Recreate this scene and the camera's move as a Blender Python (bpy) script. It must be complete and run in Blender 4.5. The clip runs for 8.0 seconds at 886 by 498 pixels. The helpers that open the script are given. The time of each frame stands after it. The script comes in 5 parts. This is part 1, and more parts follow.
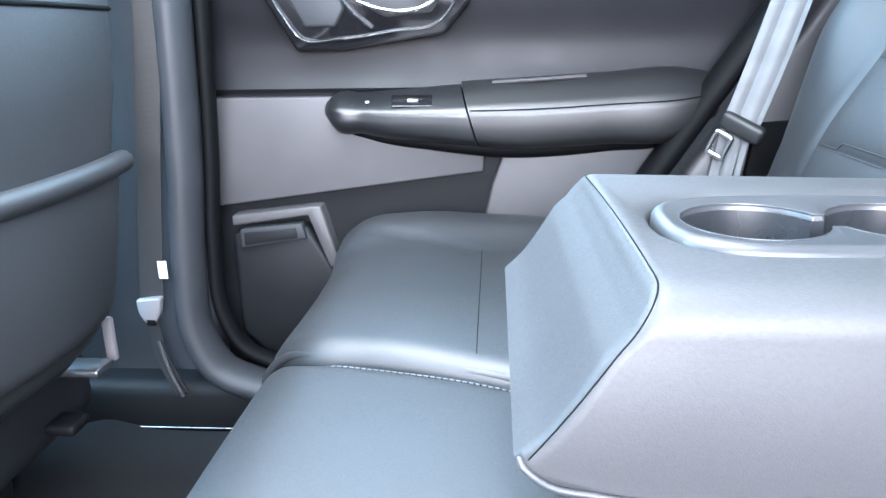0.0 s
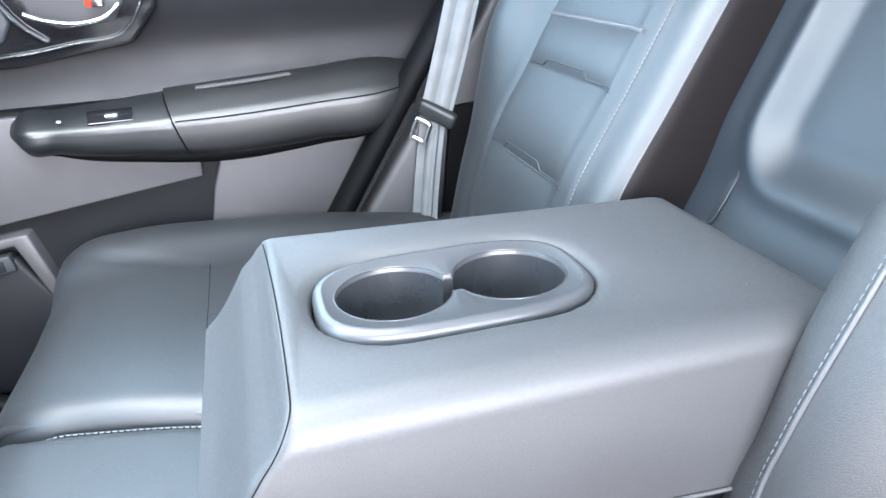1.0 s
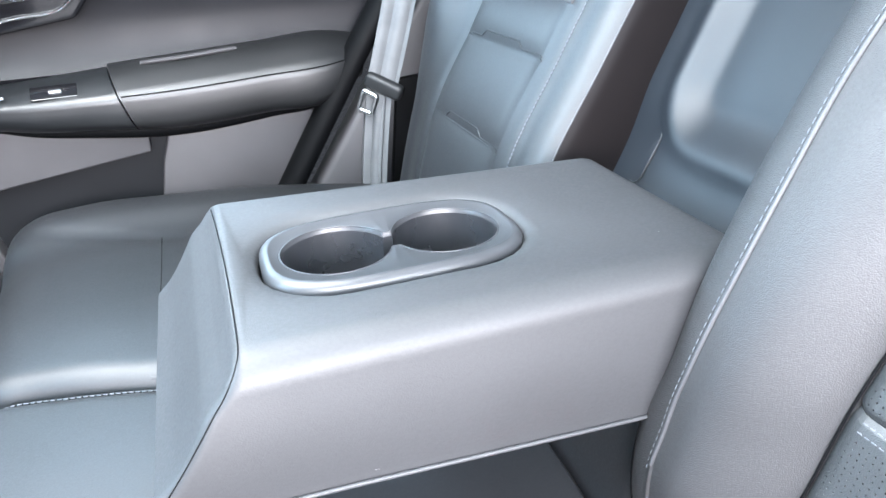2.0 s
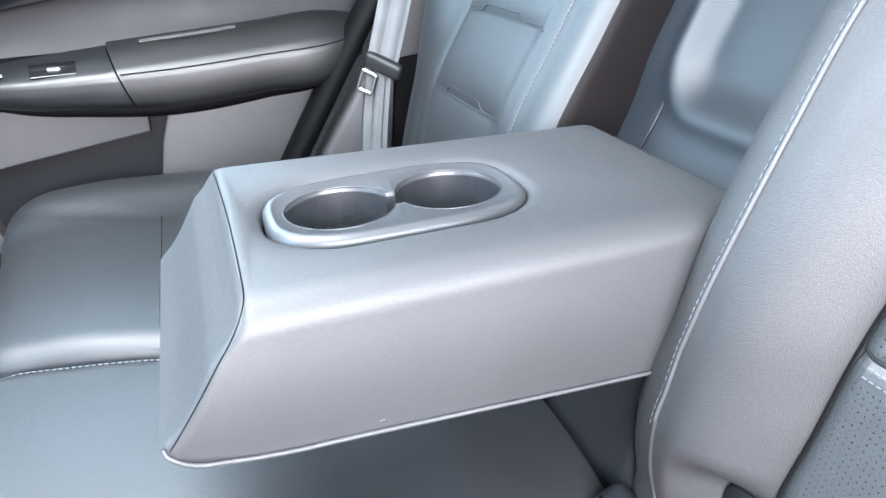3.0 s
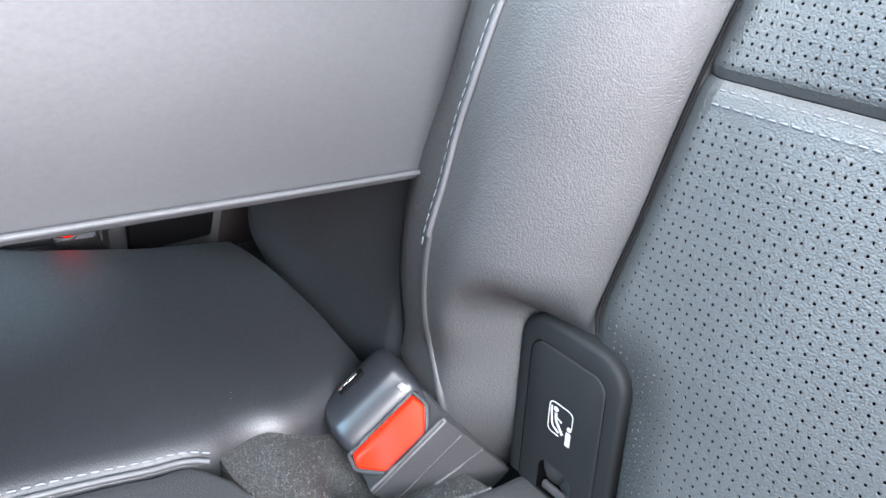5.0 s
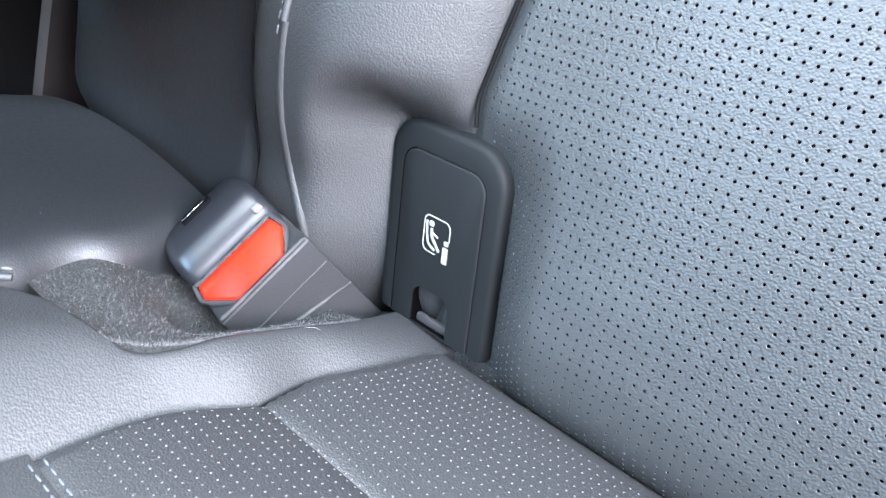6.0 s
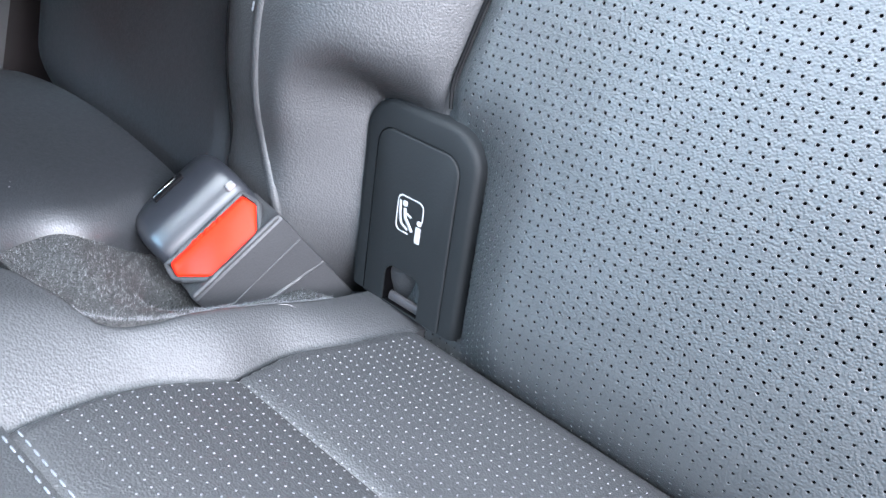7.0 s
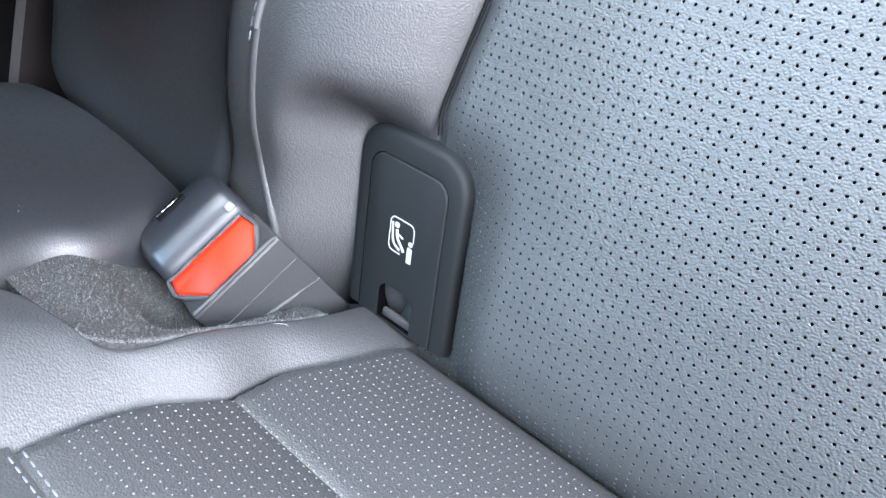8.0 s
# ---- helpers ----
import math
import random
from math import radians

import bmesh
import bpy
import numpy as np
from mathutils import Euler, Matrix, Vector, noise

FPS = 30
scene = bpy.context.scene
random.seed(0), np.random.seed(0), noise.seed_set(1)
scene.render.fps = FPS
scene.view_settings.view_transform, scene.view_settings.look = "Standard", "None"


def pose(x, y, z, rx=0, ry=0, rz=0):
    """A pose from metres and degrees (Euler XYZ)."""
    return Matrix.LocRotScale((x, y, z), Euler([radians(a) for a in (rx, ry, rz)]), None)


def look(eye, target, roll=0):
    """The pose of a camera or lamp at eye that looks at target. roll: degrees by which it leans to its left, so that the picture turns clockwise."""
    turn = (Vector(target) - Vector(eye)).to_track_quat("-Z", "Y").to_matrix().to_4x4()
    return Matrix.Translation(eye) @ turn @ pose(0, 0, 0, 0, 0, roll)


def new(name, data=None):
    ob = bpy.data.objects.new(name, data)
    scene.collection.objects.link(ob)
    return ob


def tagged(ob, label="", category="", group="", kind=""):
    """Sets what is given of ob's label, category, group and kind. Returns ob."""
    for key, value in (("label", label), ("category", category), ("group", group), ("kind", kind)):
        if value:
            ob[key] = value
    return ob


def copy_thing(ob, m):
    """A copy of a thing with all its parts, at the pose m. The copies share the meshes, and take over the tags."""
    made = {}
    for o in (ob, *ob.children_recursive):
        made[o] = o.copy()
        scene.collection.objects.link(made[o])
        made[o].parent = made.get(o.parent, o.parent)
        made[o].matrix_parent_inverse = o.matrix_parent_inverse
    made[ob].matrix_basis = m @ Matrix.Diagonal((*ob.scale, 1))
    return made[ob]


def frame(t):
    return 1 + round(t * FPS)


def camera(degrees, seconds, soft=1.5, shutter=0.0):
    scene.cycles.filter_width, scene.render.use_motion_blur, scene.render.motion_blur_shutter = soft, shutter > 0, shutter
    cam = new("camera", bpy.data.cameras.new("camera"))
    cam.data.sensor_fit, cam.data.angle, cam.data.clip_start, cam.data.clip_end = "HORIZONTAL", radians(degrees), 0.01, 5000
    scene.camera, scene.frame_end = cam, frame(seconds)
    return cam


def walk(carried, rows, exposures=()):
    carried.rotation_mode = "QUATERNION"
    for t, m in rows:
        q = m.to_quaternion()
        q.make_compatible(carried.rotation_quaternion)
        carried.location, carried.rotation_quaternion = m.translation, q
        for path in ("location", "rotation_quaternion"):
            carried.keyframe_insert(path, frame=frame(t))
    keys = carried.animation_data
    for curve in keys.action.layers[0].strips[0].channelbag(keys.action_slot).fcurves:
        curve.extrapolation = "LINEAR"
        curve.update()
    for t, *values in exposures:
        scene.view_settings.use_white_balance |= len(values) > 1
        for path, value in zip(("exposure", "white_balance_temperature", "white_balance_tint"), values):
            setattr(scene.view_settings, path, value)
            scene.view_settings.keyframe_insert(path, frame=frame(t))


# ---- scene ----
cam = camera(63.8, 8.0)
PATH = [
    (0, (0.0309, 0.0225, 0.7587), (-0.1086, 1.9283, 0.1683), -1.03),
    (0.5, (0.0776, 0.0160, 0.8105), (0.3216, 1.8807, 0.1297), -2.13),
    (1, (0.1023, 0.0008, 0.8661), (0.5656, 1.7753, 0.0684), -3.00),
    (1.5, (0.1092, -0.0225, 0.8739), (0.6540, 1.7031, 0.0222), -3.15),
    (3, (0.0961, -0.0480, 0.8417), (0.6648, 1.6612, -0.0274), -2.96),
    (3.5, (0.0962, -0.0447, 0.8388), (0.6814, 1.6521, -0.0433), -2.81),
    (4, (0.1058, -0.0296, 0.8064), (0.7968, 1.6248, -0.0798), -1.77),
    (4.5, (0.1393, 0.0100, 0.7311), (1.0527, 1.5557, -0.1502), 1.06),
    (5, (0.1569, 0.0375, 0.6702), (1.3137, 1.3877, -0.2455), 3.83),
    (5.2, (0.1622, 0.0346, 0.6508), (1.3818, 1.3111, -0.2889), 4.81),
    (6.3, (0.1609, 0.0295, 0.5787), (1.5972, 1.0571, -0.3600), 9.91),
    (6.5, (0.1588, 0.0291, 0.5793), (1.6073, 1.0312, -0.3683), 10.47),
    (7, (0.1545, 0.0289, 0.5845), (1.6123, 1.0149, -0.3656), 11.09),
    (7.5, (0.1544, 0.0274, 0.5922), (1.6043, 1.0148, -0.3685), 11.17),
    (8, (0.1599, 0.0212, 0.6050), (1.5708, 1.0293, -0.3915), 10.74),
]
walk(cam, [(t, look(eye, target, roll)) for t, eye, target, roll in PATH], [(0, 1.16, 6150, 10), (1.5, 1.06, 6580, 10), (3.5, 0.97, 6630, 10), (4.5, 0.77, 6750, 10), (5.2, 0.90, 6600, 10), (6.3, 1.00, 6270, 10), (8, 1.00, 6350, 10)])

# ---- light: daylight through the open door, the windows and the windscreen, and an added roof lamp ----
world = bpy.data.worlds.new("world")
scene.world = world
world.use_nodes = True
wn = world.node_tree
sky = wn.nodes.new("ShaderNodeTexSky")
sky.sky_type, sky.sun_disc = "NISHITA", False
sky.sun_elevation, sky.sun_rotation = radians(40), radians(150)
wn.nodes["Background"].inputs["Strength"].default_value = 0.05
wn.links.new(sky.outputs[0], wn.nodes["Background"].inputs["Color"])
sun = new("sun", bpy.data.lights.new("sun", "SUN"))
sun.data.energy, sun.data.angle, sun.data.color = 0.8, radians(20), (1.0, 0.97, 0.93)
sun.matrix_world = look((0, 0, 6), (2.5, 3.5, 0))


def window_light(name, eye, target, width, height, watts, color):
    ob = new(name, bpy.data.lights.new(name, "AREA"))
    ob.data.shape, ob.data.size, ob.data.size_y = "RECTANGLE", width, height
    ob.data.energy, ob.data.color = watts, color
    ob.matrix_world = look(eye, target)
    return ob


window_light("door_opening_light", (0.10, -0.66, 0.86), (0.18, 0.4, 0.52), 1.0, 0.36, 35, (0.97, 0.92, 0.985))
window_light("door_sky_light", (0.16, -0.62, 1.12), (0.30, 0.25, 0.45), 1.00, 0.42, 28, (0.74, 0.86, 1.0))
window_light("far_window_light", (-0.16, 1.29, 1.05), (0.0, 0.4, 0.45), 0.70, 0.40, 8.5, (0.50, 0.76, 1.0))
window_light("windscreen_light", (-1.50, 0.40, 1.33), (0.30, 0.40, 0.60), 1.30, 0.44, 66, (0.42, 0.72, 1.0))
window_light("rear_window_light", (0.95, 0.42, 1.17), (-0.35, 0.52, 0.75), 1.10, 0.24, 10, (0.60, 0.82, 1.0))
# Added fill lamp from above; no roof opening is known there.
window_light("roof_fill_light", (-0.20, 0.42, 1.33), (-0.20, 0.4201, 0.5), 0.70, 0.70, 29, (0.84, 0.92, 1.0))

# ---- materials ----


def tree(name):
    m = bpy.data.materials.new(name)
    m.use_nodes = True
    return m, m.node_tree, m.node_tree.nodes["Principled BSDF"]


def mapped(nt, scale):
    co = nt.nodes.new("ShaderNodeTexCoord")
    mp = nt.nodes.new("ShaderNodeMapping")
    mp.inputs["Scale"].default_value = scale
    nt.links.new(co.outputs["Object"], mp.inputs["Vector"])
    return mp.outputs["Vector"]


def noise_node(nt, vec, scale, detail=4.0, rough=0.55):
    n = nt.nodes.new("ShaderNodeTexNoise")
    n.inputs["Scale"].default_value, n.inputs["Detail"].default_value = scale, detail
    n.inputs["Roughness"].default_value = rough
    nt.links.new(vec, n.inputs["Vector"])
    return n.outputs["Fac"]


def span(nt, fac, lo, hi, a=0.3, b=0.7):
    r = nt.nodes.new("ShaderNodeMapRange")
    r.inputs["From Min"].default_value, r.inputs["From Max"].default_value = a, b
    r.inputs["To Min"].default_value, r.inputs["To Max"].default_value = lo, hi
    nt.links.new(fac, r.inputs["Value"])
    return r.outputs["Result"]


def blend(nt, fac, c1, c2):
    x = nt.nodes.new("ShaderNodeMix")
    x.data_type = "RGBA"
    x.inputs["A"].default_value, x.inputs["B"].default_value = (*c1, 1), (*c2, 1)
    nt.links.new(fac, x.inputs["Factor"])
    return x.outputs["Result"]


def bump(nt, bsdf, height, strength, distance, under=None):
    b = nt.nodes.new("ShaderNodeBump")
    b.inputs["Strength"].default_value, b.inputs["Distance"].default_value = strength, distance
    nt.links.new(height, b.inputs["Height"])
    if under is not None:
        nt.links.new(under, b.inputs["Normal"])
    nt.links.new(b.outputs["Normal"], bsdf.inputs["Normal"])
    return b.outputs["Normal"]


def leather(name, color, rough=0.42, grain=1.0, spec=0.68, stretch=(1.1, 0.95, 1.0)):
    """Pebbled and finely creased hide: cells about 1.5 mm across over slow dents."""
    m, nt, bsdf = tree(name)
    v = mapped(nt, stretch)
    cells = nt.nodes.new("ShaderNodeTexVoronoi")
    cells.feature = "SMOOTH_F1"
    cells.inputs["Scale"].default_value = 1150
    cells.inputs["Smoothness"].default_value = 0.55
    nt.links.new(v, cells.inputs["Vector"])
    wrinkle = nt.nodes.new("ShaderNodeTexNoise")
    wrinkle.inputs["Scale"].default_value, wrinkle.inputs["Detail"].default_value = 900, 2.0
    wrinkle.inputs["Distortion"].default_value = 0.9
    nt.links.new(v, wrinkle.inputs["Vector"])
    slow = noise_node(nt, v, 9, 3)
    nt.links.new(blend(nt, span(nt, slow, 0, 1), [c * 0.88 for c in color], [c * 1.1 for c in color]), bsdf.inputs["Base Color"])
    fine = noise_node(nt, v, 480, 3)
    nt.links.new(span(nt, fine, rough - 0.05, rough + 0.06), bsdf.inputs["Roughness"])
    n1 = bump(nt, bsdf, span(nt, cells.outputs["Distance"], 1, 0, 0.0, 0.8), 0.36 * grain, 0.00036)
    n2 = bump(nt, bsdf, wrinkle.outputs["Fac"], 0.10 * grain, 0.00045, n1)
    bump(nt, bsdf, slow, 0.10, 0.010, n2)
    bsdf.inputs["Specular IOR Level"].default_value = spec
    return m


def plastic(name, color, rough=0.45, grain=0.5, spec=0.5, scale=900):
    m, nt, bsdf = tree(name)
    v = mapped(nt, (1, 1, 1))
    slow = noise_node(nt, v, 14, 4)
    fine = noise_node(nt, v, scale, 2)
    nt.links.new(blend(nt, span(nt, slow, 0, 1), [c * 0.9 for c in color], [c * 1.1 for c in color]), bsdf.inputs["Base Color"])
    nt.links.new(span(nt, slow, rough - 0.04, rough + 0.05), bsdf.inputs["Roughness"])
    if grain:
        bump(nt, bsdf, fine, 0.2 * grain, 0.0006)
    bsdf.inputs["Specular IOR Level"].default_value = spec
    return m


def metal(name, color, rough):
    m, nt, bsdf = tree(name)
    v = mapped(nt, (1, 1, 1))
    bsdf.inputs["Metallic"].default_value = 1.0
    bsdf.inputs["Base Color"].default_value = (*color, 1)
    nt.links.new(span(nt, noise_node(nt, v, 60, 4), rough * 0.7, rough * 1.3), bsdf.inputs["Roughness"])
    return m


def fibre(name, color, scale=1400, depth=0.0016):
    m, nt, bsdf = tree(name)
    v = mapped(nt, (1, 1, 1))
    f = noise_node(nt, v, scale, 3, 0.7)
    nt.links.new(blend(nt, span(nt, f, 0, 1, 0.35, 0.68), [c * 0.35 for c in color], [c * 1.9 for c in color]), bsdf.inputs["Base Color"])
    bsdf.inputs["Roughness"].default_value = 0.95
    bsdf.inputs["Specular IOR Level"].default_value = 0.15
    bump(nt, bsdf, f, 0.9, depth)
    return m


def webbing(name, color):
    m, nt, bsdf = tree(name)
    v = mapped(nt, (1, 1, 1))
    w = nt.nodes.new("ShaderNodeTexWave")
    w.inputs["Scale"].default_value = 260
    w.bands_direction = "Z"
    nt.links.new(v, w.inputs["Vector"])
    f = noise_node(nt, v, 30, 3)
    nt.links.new(blend(nt, span(nt, f, 0, 1), [c * 0.85 for c in color], [c * 1.12 for c in color]), bsdf.inputs["Base Color"])
    bsdf.inputs["Roughness"].default_value = 0.6
    bump(nt, bsdf, w.outputs["Fac"], 0.3, 0.0006)
    return m


# One charcoal leather in five tones, set by how brightly each part is lit.
LEATHER = leather("charcoal_leather", (0.0132, 0.0140, 0.0154), 0.62, 1.15)
LEATHER_ARM = leather("armrest_charcoal_leather", (0.0200, 0.0212, 0.0232), 0.61, 0.38, 0.68, (0.75, 1.0, 1.15))
LEATHER_PERF_LIT = leather("perforated_leather_lit", (0.0225, 0.0252, 0.0272), 0.51, 1.4)
LEATHER_PERF_DIM = leather("perforated_leather_dim", (0.0180, 0.0184, 0.0198), 0.50, 1.1)
LEATHER_SMOOTH = leather("smooth_charcoal_leather", (0.0084, 0.0096, 0.0113), 0.53, 0.6, 0.74)
HOLE_WALL = plastic("cut_leather_edge", (0.042, 0.045, 0.049), 0.6, 0)
# Inside of the seat cushion holes, paler than the leather.
HOLE_PALE = plastic("pale_hole_inside", (0.090, 0.092, 0.097), 0.7, 0)
# The slot's inner darkness is put into this colour.
SLOT_SHADE = plastic("slot_shade_black", (0.0012, 0.0012, 0.0014), 0.9, 0, 0.02)
# Near black: the shade deep inside holes is in this colour.
HOLE_SHADE = plastic("hole_shade", (0.004, 0.004, 0.0045), 0.9, 0, 0.02)
SIDE_BROWN = plastic("dark_brown_side_trim", (0.0078, 0.0062, 0.0064), 0.6, 0.8, 0.14)
THREAD = plastic("pale_grey_thread", (0.10, 0.108, 0.12), 0.6, 0.6, 0.4)
THREAD_DARK = plastic("dark_thread", (0.06, 0.06, 0.065), 0.6, 0.6)
PIPING = leather("piping_leather", (0.021, 0.023, 0.026), 0.55, 0.3)
# Piping leather toned paler where light catches it.
LIT_PIPING = leather("lit_piping_leather", (0.028, 0.030, 0.033), 0.6, 0.3)
PLASTIC = plastic("black_trim_plastic", (0.0075, 0.0085, 0.0095), 0.5)
SATIN = plastic("black_satin_plastic", (0.008, 0.009, 0.010), 0.36, 0.5, 0.55)
COVER = plastic("anchor_cover_plastic", (0.0065, 0.0076, 0.0084), 0.6, 0.6, 0.14)
GREY_TRIM = plastic("grey_door_cloth_trim", (0.045, 0.0435, 0.046), 0.5, 0.8)
DOOR_SKIN = plastic("dark_grey_door_skin", (0.0050, 0.0050, 0.0064), 0.46, 0.8, 0.20)
# Dark plastic, toned darker still for the shade in pocket and panel gaps.
DOOR_DARK = plastic("dark_lower_door_plastic", (0.0046, 0.0052, 0.0064), 0.58, 0.8, 0.20)
PILLAR = plastic("pillar_plastic", (0.018, 0.0198, 0.0228), 0.55, 0.8, 0.30)
# Black rubber; also colours the sheets that stand for shade in gaps.
SEAL_AND_SHADE = plastic("black_seal_and_shade", (0.0022, 0.0024, 0.0028), 0.65, 0.3, 0.08)
GLOSS = plastic("gloss_black", (0.006, 0.006, 0.007), 0.08, 0)
CHROME = metal("satin_chrome", (0.62, 0.63, 0.65), 0.20)
STEEL = metal("dull_steel", (0.45, 0.46, 0.48), 0.35)
DOOR_PAD = leather("black_door_pad_leather", (0.0040, 0.0044, 0.0050), 0.46, 0.4)
RING = plastic("satin_cup_ring", (0.029, 0.031, 0.034), 0.40, 0.15, 0.5)
CUP = plastic("dark_cup_liner", (0.015, 0.0162, 0.0185), 0.28, 0.1, 1.0)
CARPET = fibre("dark_carpet", (0.037, 0.0375, 0.0375), 1500, 0.0016)
FUZZ = fibre("grey_carpet_fibre", (0.13, 0.132, 0.138), 900, 0.0002)
FLOOR_CARPET = fibre("floor_carpet", (0.0065, 0.0072, 0.008), 900)
BELT_PALE = webbing("grey_belt_webbing", (0.090, 0.095, 0.10))
BELT_DARK = webbing("brown_grey_belt_webbing", (0.0068, 0.0058, 0.0058))
RED = plastic("red_button", (0.78, 0.015, 0.004), 0.32, 0, 0.10)
BUCKLE = plastic("buckle_plastic", (0.012, 0.013, 0.016), 0.33, 0.1, 0.6)
BOOT = plastic("buckle_boot_plastic", (0.024, 0.0245, 0.026), 0.52, 2.2, 0.35)
WHITE = plastic("white_print", (0.50, 0.51, 0.52), 0.5, 0)
PRINT = plastic("pale_grey_print", (0.24, 0.245, 0.25), 0.5, 0)
HEADLINER = fibre("grey_headliner", (0.26, 0.26, 0.265), 700, 0.0008)
SHELL = plastic("smooth_grey_shell", (0.0090, 0.0115, 0.015), 0.46, 0.2, 0.4)
CLIP = plastic("pale_grey_clip", (0.15, 0.142, 0.145), 0.45, 0.2)
BOWL = plastic("dark_satin_handle_bowl", (0.030, 0.029, 0.031), 0.5, 0, 0.25)
SILL = plastic("black_sill_plastic", (0.0032, 0.0036, 0.0042), 0.6, 0.8, 0.14)
ASPHALT = fibre("asphalt", (0.06, 0.06, 0.062), 40, 0.01)

# ---- mesh tools ----


def thing(name, at, label, category, group="", kind=""):
    ob = new(name)
    ob.location, ob.empty_display_size = at, 0.05
    return tagged(ob, label, category, group, kind)


def link(name, me, mats, parent=None, label=""):
    ob = new(name, me)
    for m in mats if isinstance(mats, (list, tuple)) else [mats]:
        me.materials.append(m)
    if parent is not None:
        ob.parent = parent
        if parent.type == "EMPTY":
            ob.matrix_parent_inverse = Matrix.Translation(-parent.location)
    return tagged(ob, label)


def raw(verts, faces, sharp=40, slots=None):
    me = bpy.data.meshes.new("mesh")
    me.from_pydata([tuple(v) for v in verts], [], faces)
    me.shade_smooth()
    if slots is not None:
        me.polygons.foreach_set("material_index", slots)
    if sharp:
        me.set_sharp_from_angle(angle=radians(sharp))
    me.update()
    return me


def fix(me):
    bm = bmesh.new()
    bm.from_mesh(me)
    bmesh.ops.recalc_face_normals(bm, faces=bm.faces)
    bm.to_mesh(me)
    bm.free()
    return me


def part(name, bm, mats, parent, label="", sharp=40):
    """Links a bmesh, or a mesh, as one object under a thing or a part."""
    if isinstance(bm, bmesh.types.BMesh):
        me = bpy.data.meshes.new(name)
        bmesh.ops.recalc_face_normals(bm, faces=bm.faces)
        bm.to_mesh(me)
        bm.free()
        me.shade_smooth()
        me.set_sharp_from_angle(angle=radians(sharp))
    else:
        me = bm
    return link(name, me, mats, parent, label)


def curve(xs, ys):
    """A smooth function through the given values, flat beyond its ends."""
    xs, ys = np.array(xs, float), np.array(ys, float)
    d = np.gradient(ys, xs)

    def f(x):
        x = np.clip(np.asarray(x, float), xs[0], xs[-1])
        i = np.clip(np.searchsorted(xs, x) - 1, 0, len(xs) - 2)
        h = xs[i + 1] - xs[i]
        t = (x - xs[i]) / h
        return ((2 * t**3 - 3 * t**2 + 1) * ys[i] + (t**3 - 2 * t**2 + t) * h * d[i]
                + (-2 * t**3 + 3 * t**2) * ys[i + 1] + (t**3 - t**2) * h * d[i + 1])
    return f


def step(x, a, b):
    t = np.clip((np.asarray(x, float) - a) / (b - a), 0, 1)
    return t * t * (3 - 2 * t)


def fold(t, w, d=0.006):
    """The dip of a soft seam: d deep at the seam, gone at the distance w from it."""
    return d * np.clip(1 - np.asarray(t, float) / w, 0, 1) ** 2


def roll(t, r):
    """How far a padded face drops at the distance t from its edge."""
    t = np.clip(np.asarray(t, float), 0, r)
    return r - np.sqrt(np.maximum(r * r - (r - t) ** 2, 0))


def loft(loops, caps=True, closed=True, sharp=40):
    """A skin over loops of equal counts; caps close the two ends."""
    g = np.array(loops, float)
    n, m = g.shape[:2]
    faces = []
    for i in range(n - 1):
        for j in range(m if closed else m - 1):
            k = (j + 1) % m
            faces.append((i * m + j, i * m + k, (i + 1) * m + k, (i + 1) * m + j))
    if caps:
        if caps != "end":
            faces.append(tuple(range(m - 1, -1, -1)))
        faces.append(tuple(range((n - 1) * m, n * m)))
    return fix(raw(g.reshape(-1, 3), faces, sharp))


def pad(front, back, sharp=40):
    """A closed cushion: a front grid of points, and the same grid moved by back."""
    f = np.array(front, float)
    b = f + np.array(back, float)
    n, m = f.shape[:2]
    v = np.concatenate([f.reshape(-1, 3), b.reshape(-1, 3)])
    o = n * m
    faces = []
    for i in range(n - 1):
        for j in range(m - 1):
            q = (i * m + j, i * m + j + 1, (i + 1) * m + j + 1, (i + 1) * m + j)
            faces.append(q)
            faces.append(tuple(o + k for k in reversed(q)))
    rim = [j for j in range(m)] + [i * m + m - 1 for i in range(1, n)] + [(n - 1) * m + j for j in range(m - 2, -1, -1)] + [i * m for i in range(n - 2, 0, -1)]
    for a, c in zip(rim, rim[1:] + rim[:1]):
        faces.append((a, o + a, o + c, c))
    return fix(raw(v, faces, sharp))


def grid(fn, us, vs):
    u, v = np.meshgrid(us, vs, indexing="ij")
    return np.stack(np.broadcast_arrays(*fn(u, v)), -1)


